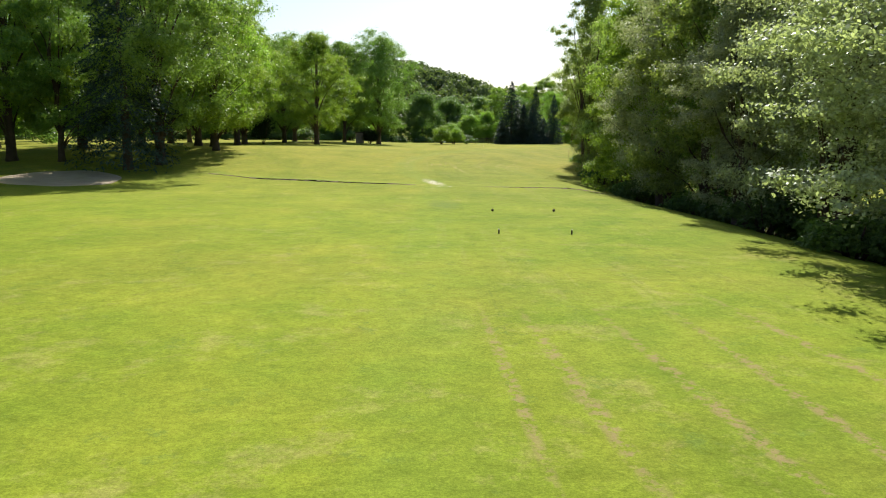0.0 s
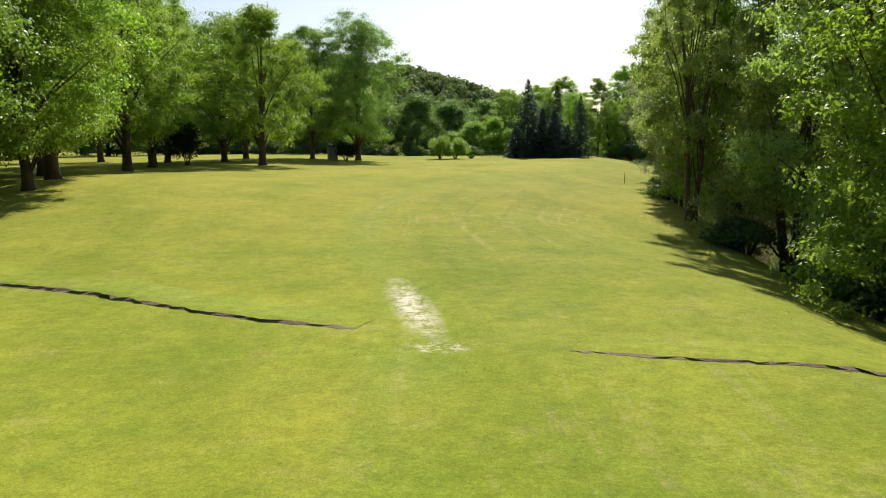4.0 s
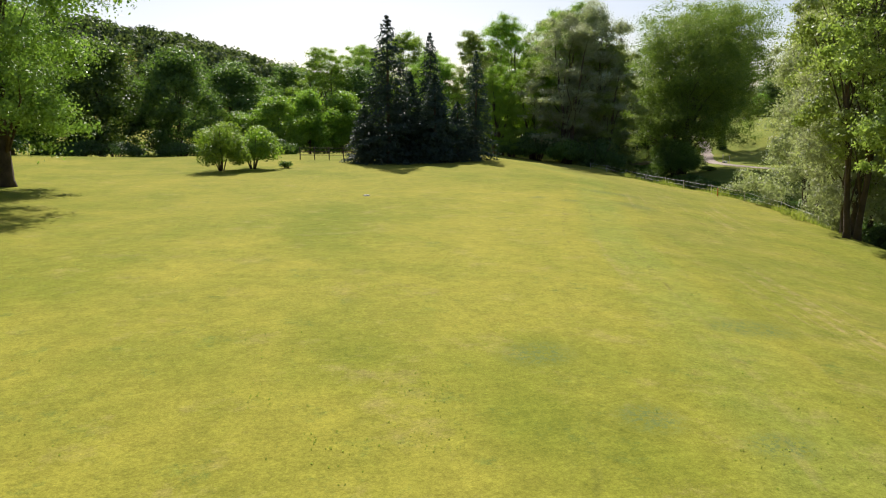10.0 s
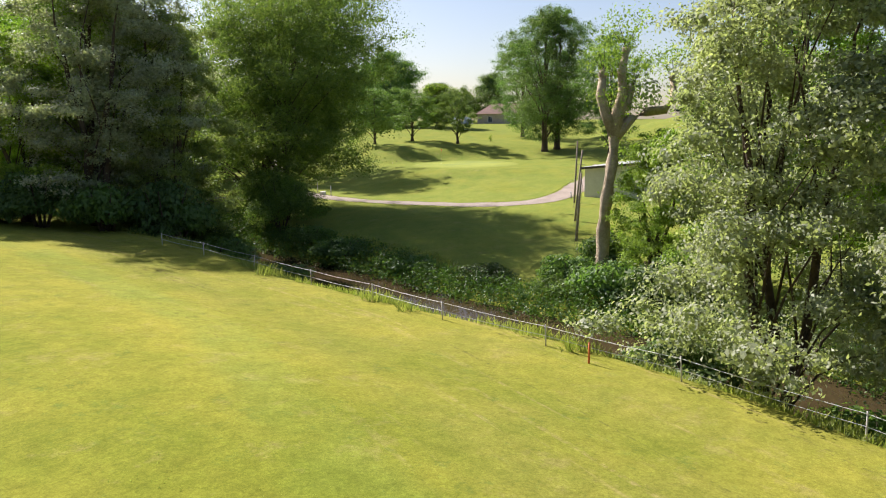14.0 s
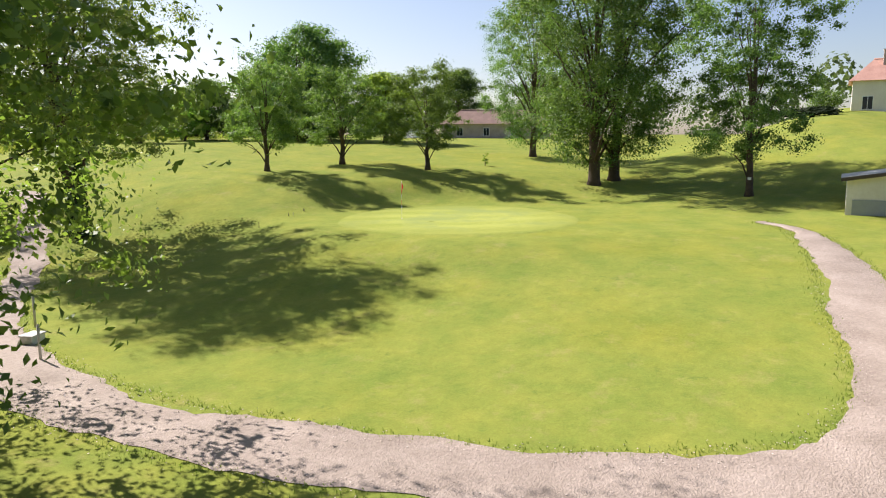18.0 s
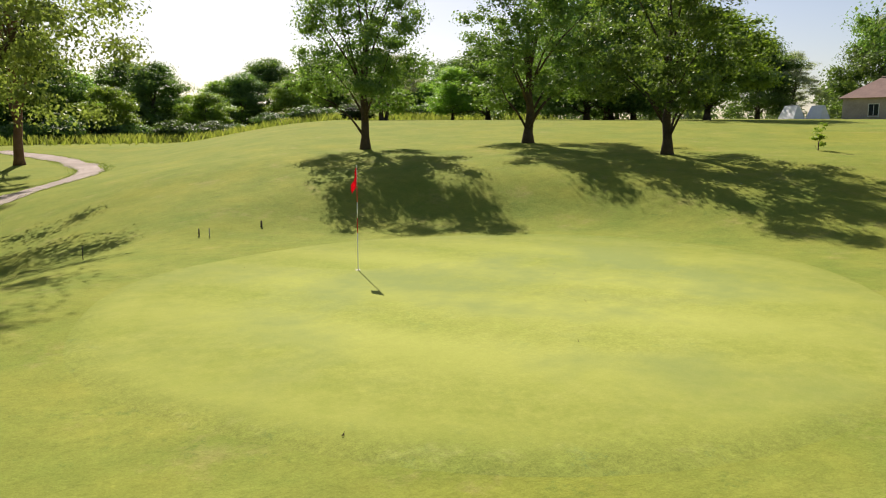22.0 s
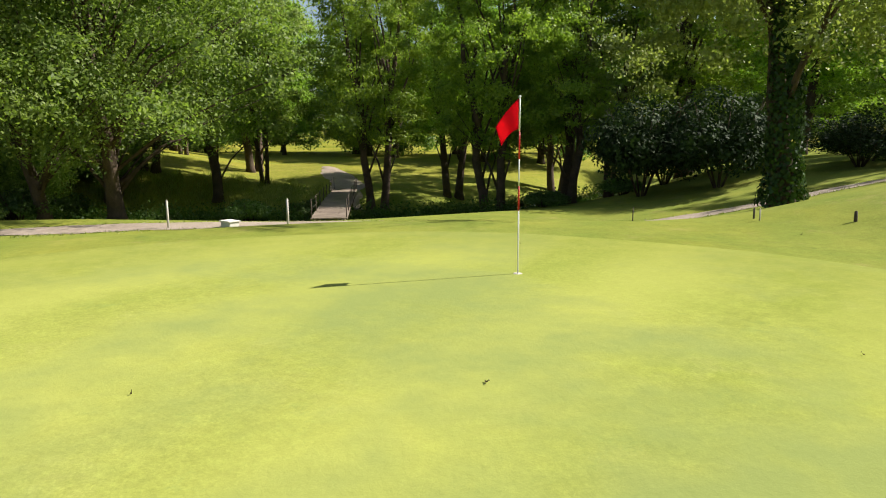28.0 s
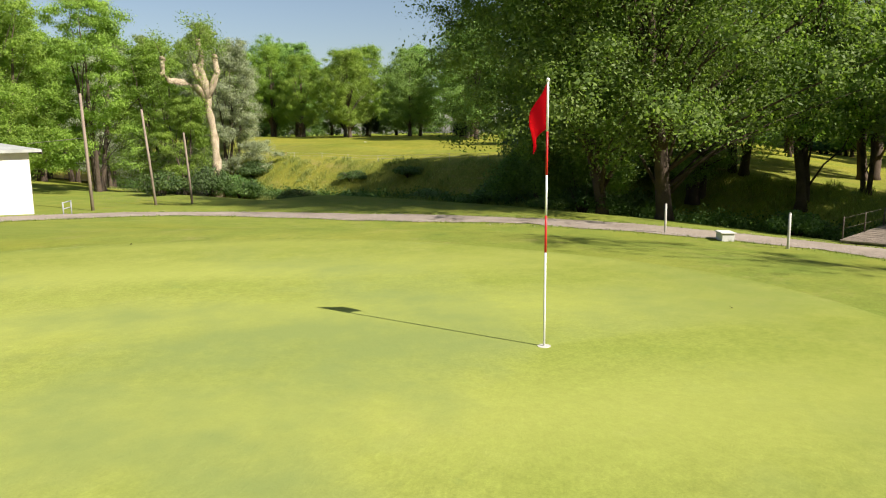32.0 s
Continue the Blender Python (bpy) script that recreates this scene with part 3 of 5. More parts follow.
def profile(shape, u):
    """The crown's half-width at a height u of 0 to 1, as a share of its radius."""
    if shape == "oval":
        return math.sin(math.pi * min(1, max(0.02, u * 0.9 + 0.09))) ** 0.6
    if shape == "tall":
        return (1 - u) ** 0.55 * min(1, (u + 0.14) * 4)
    if shape == "full":
        return (1 - u**2.6) ** 0.5
    return max(0.3, 1 - (2 * u - 0.8) ** 2 * 0.72) ** 0.5


def crown_points(rng, h, r, base, clumps, shape, lobes, spread, lean):
    """Middles and sizes of the leaf clumps, set on the outsides of a tree's uneven boughs."""
    boughs = []
    for i in range(lobes):
        u = ((i + rng.uniform(0.1, 0.9)) / lobes) ** 0.92
        a = i * 2.39996 + rng.uniform(-0.6, 0.6)
        k = r * profile(shape, u) * rng.uniform(0.30, 0.80)
        z = base + (h - base) * (0.06 + 0.88 * u)
        boughs.append((k * math.cos(a), k * math.sin(a), z, r * rng.uniform(0.28, 0.46) * (0.62 + 0.38 * profile(shape, u))))
    out = []
    for i in range(clumps):
        bx, by, bz, br = boughs[i % lobes]
        way = rng.normal(size=3)
        way /= np.linalg.norm(way)
        d = br * rng.uniform(0.35, 1.12)
        z = bz + way[2] * d * 0.72 + 0.08 * br
        if z > base * 0.85:
            out.append((bx + way[0] * d + lean * 0.2 * z, by + way[1] * d, z, r * rng.uniform(*spread), way * (1, 1, 0.9) * min(1.0, d / br)))
    return out


def broadleaf(name, x, y, h, r, base, trunk, seed, leaf, bark, clumps=110, count=8500, size=0.42, shape="oval", stems=1, lean=0.0, droop=0.0, sparse=1.0, label="", category="tree", group="", limbs=14, split=False, lobes=22, spread=(0.075, 0.15)):
    rng = np.random.default_rng(seed)
    tree = thing(name, x, y, label=label, category=category, group=group)
    points = crown_points(rng, h, r, base, int(clumps * 0.66), shape, lobes, spread, lean)
    bm = bmesh.new()
    tops = []
    for sidx in range(stems):
        a = 2 * math.pi * sidx / stems + rng.uniform(0, 1)
        foot = (0, 0) if stems == 1 else (math.cos(a) * trunk * 1.6, math.sin(a) * trunk * 1.6)
        tip = (foot[0] + lean * h * 0.2 + rng.normal(0, 0.02) * h + (math.cos(a) * r * 0.35 if stems > 1 else 0), foot[1] + rng.normal(0, 0.02) * h + (math.sin(a) * r * 0.35 if stems > 1 else 0))
        line, rad, count_k = [], [], 9
        for k in range(count_k):
            u = k / (count_k - 1)
            line.append((foot[0] + (tip[0] - foot[0]) * u**1.3 + rng.normal(0, 0.007) * h * (1 < k), foot[1] + (tip[1] - foot[1]) * u**1.3 + rng.normal(0, 0.007) * h * (1 < k), -0.3 + u * h * 0.84))
            rad.append(trunk * (1.55 if k == 0 else (1 - u) ** 0.8 * 0.95 + 0.05))
        line.insert(1, (line[0][0], line[0][1], 0.35))
        rad.insert(1, trunk * 1.06)
        tube(bm, line, rad, 10)
        tops.append(line)
    if split:
        part("trunk", bm, bark, tree)
        bm = bmesh.new()
    for i in rng.choice(len(points), min(limbs, len(points)), replace=False):
        px, py, pz, _, _ = points[i]
        line = tops[i % stems]
        u = min(0.8, max(0.16, base / h * 0.8, pz / h * 0.62))
        k = u * (len(line) - 1)
        a, b = Vector(line[int(k)]), Vector(line[min(int(k) + 1, len(line) - 1)])
        start = a.lerp(b, k - int(k))
        end = Vector((px, py, pz))
        mid = start.lerp(end, 0.5) + Vector((rng.normal(0, 0.05) * h * 0.4, rng.normal(0, 0.05) * h * 0.4, (0.04 - droop) * h))
        tube(bm, [start, start.lerp(mid, 0.5) + Vector((0, 0, 0.02 * h)), mid, mid.lerp(end, 0.5), end], [trunk * 0.27, trunk * 0.21, trunk * 0.15, trunk * 0.09, trunk * 0.03], 6)
        if split:
            part("limb", bm, bark, tree)
            bm = bmesh.new()
    if split:
        bm.free()
    else:
        part("trunk", bm, bark, tree)
    per = max(6, count // len(points))
    centres, normals, sizes = [], [], []
    for px, py, pz, cr, out in points:
        n = int(per * rng.uniform(0.6, 1.4) * sparse)
        way = rng.normal(size=(n, 3))
        way /= np.linalg.norm(way, axis=1)[:, None]
        dist = rng.uniform(0.0, 1.0, n) ** 0.6 * rng.uniform(0.85, 1.3, n)
        c = np.array([px, py, pz]) + way * (dist * cr)[:, None] * (1.35, 1.35, 0.8)
        c[:, 2] -= droop * cr * rng.uniform(0, 2.4, n) ** 2 * 0.6
        centres.append(c)
        normals.append(way * 0.55 + out * 0.42 + rng.normal(size=(n, 3)) * 0.48 + (0, 0, 0.22))
        sizes.append(np.where(dist < 0.5, 1.45, 1.0) * size)
    centres, normals, sizes = np.concatenate(centres), np.concatenate(normals), np.concatenate(sizes)
    keep = centres[:, 2] > 0.12
    crown = new("crown", quads_mesh("crown", leaves(centres[keep], normals[keep], sizes[keep], rng), leaf))
    crown.parent = tree
    return tree


def spruce(name, x, y, h, r, trunk, seed, leaf, bark, whorls=34, base=0.4, arms=11, label="", group="", droop=0.42, needle=0.34):
    rng = np.random.default_rng(seed)
    tree = thing(name, x, y, label=label, category="conifer", group=group)
    bm = bmesh.new()
    tube(bm, [(0, 0, -0.3), (0, 0, 0.4), (0, 0, h * 0.5), (0, 0, h * 0.98)], [trunk * 1.4, trunk, trunk * 0.6, 0.02], 10)
    part("trunk", bm, bark, tree)
    centres, normals = [], []
    for i in range(whorls):
        u = i / (whorls - 1)
        z = base + (h - base) * u**0.92
        reach = r * (1 - u) ** 0.68 * (1 + 0.10 * math.sin(i * 1.9)) + 0.12
        for k in range(max(5, int(arms * (1 - 0.4 * u)))):
            a = rng.uniform(0, 2 * math.pi)
            length = reach * rng.uniform(0.65, 1.12)
            n = max(8, int(44 * length / r))
            t = np.sqrt(rng.uniform(0.03, 1, n))
            spread = rng.normal(0, 0.11, n) * length * (0.4 + t)
            c = np.stack([np.cos(a) * t * length - np.sin(a) * spread, np.sin(a) * t * length + np.cos(a) * spread, z - droop * length * t**1.5 + 0.16 * length * t**4 - np.abs(rng.normal(0, 0.14, n))], -1)
            centres.append(c)
            normals.append(np.stack([rng.normal(0, 0.5, n) + np.cos(a) * 0.5, rng.normal(0, 0.5, n) + np.sin(a) * 0.5, np.full(n, 0.7)], -1))
    centres, normals = np.concatenate(centres), np.concatenate(normals)
    crown = new("crown", quads_mesh("crown", leaves(centres, normals, needle, rng, 0.36), leaf))
    crown.parent = tree
    return tree


def shrub(name, x, y, r, h, seed, leaf, count=2600, size=0.22, label="", group="", z=None, category="shrub"):
    rng = np.random.default_rng(seed)
    bush = thing(name, x, y, z, label=label, category=category, group=group)
    bm = bmesh.new()
    for k in range(7):
        a = k * 0.9 + rng.uniform(0, 0.5)
        tube(bm, [(0.1 * math.cos(a), 0.1 * math.sin(a), -0.2), (0.3 * r * math.cos(a), 0.3 * r * math.sin(a), h * 0.4), (0.55 * r * math.cos(a), 0.55 * r * math.sin(a), h * 0.75)], [0.05, 0.035, 0.012], 6)
    part("stem", bm, BARK, bush)
    way = rng.normal(size=(26, 3))
    way /= np.linalg.norm(way, axis=1)[:, None]
    way[:, 2] = np.abs(way[:, 2])
    mids = way * (r, r, h * 0.62) * rng.uniform(0.35, 0.85, 26)[:, None] + (0, 0, h * 0.28)
    pick = rng.integers(0, 26, count)
    off = rng.normal(size=(count, 3))
    off /= np.linalg.norm(off, axis=1)[:, None]
    centres = mids[pick] + off * (rng.uniform(0.3, 1, count) ** 0.5 * 0.36)[:, None] * (r, r, h * 0.55)
    keep = centres[:, 2] > -0.05
    crown = new("foliage", quads_mesh("foliage", leaves(centres[keep], (off + rng.normal(size=(count, 3)) * 0.5 + (0, 0, 0.4))[keep], size, rng), leaf))
    crown.parent = bush
    return bush


def again(ob, x, y, turn, scale=1.0, wide=None, label="", z=None):
    """A copy of a plant at another place."""
    w = scale if wide is None else wide
    made = copy_thing(ob, pose(x, y, ground_z(x, y) if z is None else z, 0, 0, turn) @ Matrix.Diagonal((w, w, scale, 1)))
    return tagged(made, label)


# the row of park trees on the fairway's far side
ROW = "park trees beside the fairway"
park_a = broadleaf("park_tree", -103.9, -38.2, 19.5, 8.5, 2.2, 0.4, 11, PARK, BARK, 620, 80000, 0.185, "oval", label="tall full dark green park tree with bare lower trunk", group=ROW, lobes=34, limbs=20)
park_b = broadleaf("park_tree", -111.6, -65.7, 15.5, 6.2, 1.9, 0.36, 12, LIME, BARK, 480, 60000, 0.165, "oval", label="broad bright green park tree casting shade on the grass", group=ROW, lobes=30, limbs=18)
park_c = broadleaf("park_tree", -109.8, -41.2, 17.5, 5.8, 2.0, 0.3, 13, PARK, BARK, 460, 56000, 0.175, "oval", label="upright dark green park tree with short trunk", group=ROW, lobes=26)
for ob, x, y, turn, scale, wide in ((park_b, -119.3, -80.7, 40, 1.05, 1.0), (park_a, -117.7, -56.4, 80, 0.8, 0.85), (park_b, -120.4, -71.7, 200, 1.1, 1.05), (park_c, -123.8, -57, 130, 1.0, 1.1),
                                    (park_b, -118.3, -95, 300, 1.15, 1.1), (park_b, -121.4, -89.7, 110, 1.2, 1.05), (park_b, -131.6, -108, 20, 1.3, 1.1), (park_b, -116.5, -101.4, 250, 0.8, 0.85),
                                    (park_c, -127.3, -108.5, 0, 0.8, 0.9), (park_a, -131, -96, 150, 1.1, 1.1), (park_c, -128, -88, 30, 1.15, 1.3), (park_b, -130, -72, 170, 1.2, 1.15), (park_a, -132, -132, 230, 1.15, 1.2),
                                    (park_b, -129, -140, 10, 1.4, 1.3), (park_a, -118, -44, 60, 0.9, 0.9), (park_c, -134, -50, 260, 1.0, 1.2), (park_b, -140, -95, 45, 1.2, 1.2), (park_a, -140, -115, 290, 1.1, 1.2)):
    again(ob, x, y, turn, scale, wide)
spruce("dark_conifer", -120.2, -113.1, 19, 4.2, 0.36, 21, NEEDLE, BARK, 46, 2.6, 11, "tall dark drooping conifer beside a sand bunker", "", 0.75, 0.34)
again(park_a, -118.6, -110.4, 200, 1.0, 1.0, "broad dark green park tree spreading over a bunker's edge")

# the group of spruces at the end of the fairway
SPRUCES = "spruces at the fairway's end"
spruce_a = spruce("spruce", -77.5, -21.5, 12.6, 3.3, 0.22, 31, NEEDLE, BARK, 40, 0.2, 14, "tall dense dark spruce with a pointed top", SPRUCES)
spruce_b = spruce("spruce", -74.6, -18.4, 8.2, 3.0, 0.22, 32, NEEDLE, BARK, 36, 0.2, 14, "dark spruce crowded among its neighbours", SPRUCES, 0.5)
again(spruce_a, -71.5, -15.2, 140, 0.96, 0.72)
again(spruce_b, -73.2, -21.6, 200, 0.95, 0.95)
again(spruce_b, -70.8, -20.9, 280, 0.66, 0.75)
again(spruce_b, -79.2, -19.6, 10, 0.62, 0.75)
again(spruce_b, -76.2, -20.0, 75, 0.7, 0.8)
again(spruce_a, -68.4, -19.5, 330, 0.80, 0.66, "slender grey-green spruce standing apart from its group")

# bushes on the fairway
shrub("round_bush", -92.0, -26.9, 2.4, 4.0, 41, LIME, 7600, 0.19, "large rounded bright green bush on the fairway", category="bush")
shrub("round_bush", -89.6, -25.6, 2.3, 3.7, 44, LIME, 7000, 0.19, "rounded bright green bush beside a larger one", category="bush")
shrub("low_bush", -87.0, -25.4, 0.7, 0.7, 45, DEEP, 700, 0.13, "small low green bush on the grass", category="bush")
dark_bush = shrub("dark_bush", -105.3, -41.8, 1.9, 2.8, 42, DARKBUSH, 5200, 0.18, "very dark clipped bush beside a small kiosk", category="bush")
shrub("dark_bush", -119.1, -65.6, 2.0, 5.4, 43, DARKBUSH, 6200, 0.2, "dark upright bush between park trees", category="bush")

# the trees along the stream
BANK = "trees along the stream"
bank_a = broadleaf("bank_tree", -57.4, -49.0, 15.5, 4.7, 0.9, 0.17, 51, SALLOW, BARK, 700, 95000, 0.13, "full", 3, label="leafy grey-olive sallow on the stream bank", group=BANK, lobes=34, limbs=26)
bank_b = broadleaf("bank_tree", -82.6, -133.0, 16.5, 4.8, 0.6, 0.26, 52, ALDER, BARK, 540, 70000, 0.15, "full", 3, label="dense riverside tree leafy down to the ground", group=BANK, lobes=34)
bank_c = broadleaf("bank_tree", -83.8, -146, 14.5, 4.6, 1.2, 0.2, 53, WILLOW, BARK, 560, 72000, 0.115, "oval", 3, label="silvery grey-green willow over the bank", group=BANK, lobes=30)
bank_d = broadleaf("bank_tree", -33.6, -2.3, 21.5, 10.4, 3.6, 0.36, 54, BANKLEAF, BARK, 1000, 125000, 0.165, "round", 1, 1.0, label="dark riverside tree with a leaning trunk", group=BANK, limbs=34, lobes=54)
bank_d.matrix_world = pose(-33.6, -2.3, ground_z(-33.6, -2.3), 0, 0, -28) @ Matrix.Diagonal((1.15, 1.15, 1.0, 1))
bank_e = broadleaf("bank_tree", -29.6, 18.2, 19.0, 5.6, 3.6, 0.30, 55, LIME, BARK, 520, 62000, 0.16, "oval", 2, label="tall bright green riverside tree with dark twin trunks", group=BANK, lobes=30, limbs=22)
bank_f = broadleaf("bank_tree", -38.5, -47.5, 16.5, 5.2, 0.5, 0.22, 56, LIME, BARK, 520, 66000, 0.15, "full", 3, label="bright green willow thicket behind the net", group=BANK, lobes=32)
bank_g = broadleaf("bank_tree", -70.9, -66.3, 15.5, 3.7, 2.2, 0.14, 57, ALDER, BARK, 420, 46000, 0.135, "oval", 2, label="slender olive green alder with thin dark trunks", group=BANK, lobes=28, limbs=24)
for ob, x, y, turn, scale, wide in (
        # the right-hand wood beside the tee
        (bank_f, -82.0, -121, 60, 1.0, 1.0), (bank_b, -79.5, -108, 130, 0.95, 0.9), (bank_c, -84.2, -139.5, 210, 0.7, 0.8), (bank_d, -78.0, -140, 300, 0.95, 0.55), (bank_c, -85.2, -153, 20, 0.95, 1.15),
        (bank_c, -79.5, -154, 100, 1.5, 1.2), (bank_c, -84.8, -164, 170, 1.2, 1.1), (bank_d, -79.0, -129.5, 240, 1.0, 0.55), (bank_b, -80.4, -114.6, 280, 1.2, 1.0), (bank_f, -77.6, -97.6, 10, 1.05, 1.0),
        (bank_c, -83.2, -127, 80, 0.9, 0.95), (bank_b, -82, -176, 190, 1.2, 1.1), (bank_b, -70, -142, 35, 1.45, 1.2), (bank_b, -69, -122, 75, 1.4, 1.2), (bank_b, -67, -106, 155, 1.25, 1.1), (bank_f, -68, -160, 80, 1.4, 1.2),
        # the middle of the fairway
        (bank_g, -81.6, -101, 0, 1.15, 1.0), (bank_c, -78.6, -93.5, 50, 1.0, 0.85), (bank_g, -76.8, -85, 120, 1.15, 1.0), (bank_c, -75.0, -80, 10, 0.95, 0.8), (bank_g, -73.8, -76.5, 200, 1.1, 1.0), (bank_f, -66.5, -94, 230, 1.0, 0.9),
        (bank_g, -68.0, -61.0, 310, 1.05, 0.95), (bank_c, -65.4, -58.5, 30, 0.85, 0.75), (bank_b, -60, -80, 330, 0.95, 0.9), (bank_f, -57, -72, 90, 1.0, 1.1), (bank_g, -78.5, -91, 300, 0.9, 0.8),
        (bank_a, -60.8, -55.4, 140, 0.95, 0.9), (bank_g, -63.8, -57.6, 220, 1.1, 1.0), (bank_c, -49.5, -58, 140, 1.0, 0.9), (bank_f, -48, -66, 20, 1.0, 1.0),
        # behind the net
        (bank_f, -33.5, -52, 75, 1.0, 1.0), (bank_e, -29, -58, 25, 1.1, 1.2), (bank_f, -42.5, -45.0, 190, 0.8, 0.8), (bank_e, -36, -58, 250, 1.1, 1.2), (bank_b, -22, -60, 130, 1.2, 1.2), (bank_f, -41.0, -40.6, 40, 0.5, 0.55), (bank_f, -27.5, -48, 220, 0.75, 0.9),
        # the big mass beyond the fence
        (bank_c, -53.0, -9.6, 40, 1.15, 1.35), (bank_b, -48.6, -10.2, 160, 1.0, 1.1), (bank_f, -55.6, -6.0, 250, 0.72, 0.75), (bank_f, -58.6, -3.0, 300, 0.66, 0.7), (bank_c, -49.0, -9, 90, 1.4, 1.2),
        (bank_d, -33.9, -5.6, -110, 0.9, 0.8), (bank_b, -46.5, -1.5, 350, 1.1, 0.95), (bank_e, -50.4, -5.2, 20, 1.0, 1.0),
        (bank_g, -59, 5, 70, 1.05, 1.1), (bank_f, -64, 5, 190, 0.8, 0.9),
        # beyond the bridge
        (bank_e, -28.4, 22.8, 130, 0.95, 1.0), (bank_e, -38.4, 14.4, 40, 1.0, 1.0), (bank_e, -44.0, 5.0, 310, 0.95, 1.0), (bank_e, -40.5, 21.5, 220, 1.05, 1.0), (bank_e, -22, 35, 10, 0.95, 1.1), (bank_g, -27.8, 25.6, 160, 1.0, 1.1),
        (bank_e, -26.6, 31, 300, 1.0, 1.1), (bank_e, -33, 38, 60, 1.0, 1.1), (bank_f, -17.0, 38, 110, 0.75, 1.1), (bank_e, -43, 33, 180, 1.1, 1.1), (bank_f, -56, 33, 20, 1.0, 1.2), (bank_e, -62, 26, 80, 1.0, 1.1), (bank_g, -45.0, 8.4, 15, 1.1, 1.1),
        (bank_e, -48.5, 1.0, 200, 1.0, 1.0), (bank_e, -52, 9.5, 270, 1.05, 1.1), (bank_f, -66, 36, 140, 1.1, 1.2), (bank_f, -74, 27, 250, 1.0, 1.2), (bank_b, -62, 46, 90, 1.1, 1.2)):
    again(ob, x, y, turn, scale, wide)

# the woods that close the fairway, the course and the view
WOOD = "woodland edge"
wood_a = broadleaf("wood_tree", -95, 12, 14, 6.0, 0.6, 0.3, 71, DEEP, BARK, 360, 30000, 0.30, "full", lobes=28, spread=(0.15, 0.25), label="wide woodland tree leafy to the ground", group=WOOD)
wood_b = broadleaf("wood_tree", -78.5, 15, 9.5, 3.6, 0.8, 0.18, 72, LIME, BARK, 280, 22000, 0.24, "oval", lobes=22, spread=(0.15, 0.25), label="light green young tree at the wood's edge", group=WOOD)
for ob, x, y, turn, scale, wide in (
        (wood_a, -104, 14, 30, 1.05, 1.1), (wood_a, -113, 10, 80, 1.1, 1.1), (wood_a, -122, 15, 130, 1.0, 1.1), (wood_a, -131, 8, 170, 1.1, 1.1), (wood_a, -141, 2, 210, 1.1, 1.1), (wood_a, -150, -8, 250, 1.1, 1.1),
        (wood_a, -88, 22, 290, 0.95, 1.0), (wood_b, -83, 12, 20, 0.9, 1.0), (wood_b, -73.5, 18, 200, 1.0, 1.1), (wood_a, -68, 26, 60, 0.95, 1.0), (wood_a, -78, 34, 110, 1.0, 1.1), (wood_b, -88, 12, 60, 0.7, 0.9),
        (wood_a, -158, -22, 10, 1.1, 1.2), (wood_a, -160, -40, 70, 1.15, 1.2), (wood_a, -162, -60, 120, 1.1, 1.2), (wood_a, -160, -80, 170, 1.15, 1.2), (wood_a, -162, -100, 220, 1.1, 1.2), (wood_a, -160, -120, 270, 1.15, 1.2), (wood_a, -161, -140, 320, 1.1, 1.2),
        (wood_a, -152, -70, 40, 0.9, 1.2), (wood_a, -153, -105, 90, 0.9, 1.2), (wood_a, -152, -35, 200, 0.9, 1.2),
        # north of the green
        (wood_a, -14, 70, 20, 0.85, 1.0), (wood_a, -22, 62, 60, 0.8, 1.0), (wood_a, -7, 76, 100, 1.1, 1.0), (wood_b, 0, 72, 150, 0.8, 1.0), (wood_a, 6, 82, 200, 0.85, 0.9), (wood_b, 11, 76, 250, 0.75, 1.1), (wood_a, 17, 84, 290, 0.75, 0.9),
        (wood_b, 22, 76, 330, 0.8, 1.1), (wood_a, 28, 84, 10, 0.8, 1.0), (wood_b, 33, 78, 50, 0.85, 1.2), (wood_a, 39, 84, 90, 0.75, 1.0), (wood_a, 47, 80, 140, 0.8, 1.1), (bank_c, 22.6, 50.5, 75, 0.62, 1.0), (wood_b, 31, 52, 160, 0.75, 1.0),
        (wood_a, -30, 50, 140, 0.9, 1.0), (wood_a, -36, 60, 180, 0.95, 1.0), (wood_a, -44, 56, 220, 1.0, 1.0), (wood_b, -13, 56, 15, 0.8, 1.1), (wood_a, -55, 40, 260, 1.0, 1.1),
        (wood_a, -10, 84, 40, 0.95, 1.1), (wood_b, -3, 80, 100, 1.1, 1.2), (wood_a, 3, 88, 160, 0.9, 1.0), (wood_b, 14, 84, 220, 1.0, 1.2), (wood_a, 22, 90, 280, 0.95, 1.1), (wood_a, 34, 92, 340, 0.9, 1.1), (wood_b, 43, 86, 30, 1.0, 1.2), (wood_a, -18, 72, 75, 1.1, 1.1),
        # east, round the stone house
        (wood_a, 39.0, 40.5, 66, 0.55, 0.9), (wood_a, 48.5, 44.5, 20, 0.6, 0.9), (wood_a, 36.5, 54, 66, 0.75, 1.0), (wood_b, 41, 28, 99, 0.9, 1.3), (wood_a, 60, 60, 120, 0.95, 1.1), (wood_a, 72, 48, 160, 0.9, 1.0), (wood_a, 84, 40, 200, 0.85, 1.0), (bank_c, 76, 47, 240, 0.75, 1.1),
        (wood_a, 92, 26, 280, 0.8, 1.0), (wood_a, 54, 72, 310, 0.9, 1.0)):
    again(ob, x, y, turn, scale * (0.74 if y > 46 and x > -16 else 1.0), wide * (0.95 if y > 46 and x > -16 else 1.12))

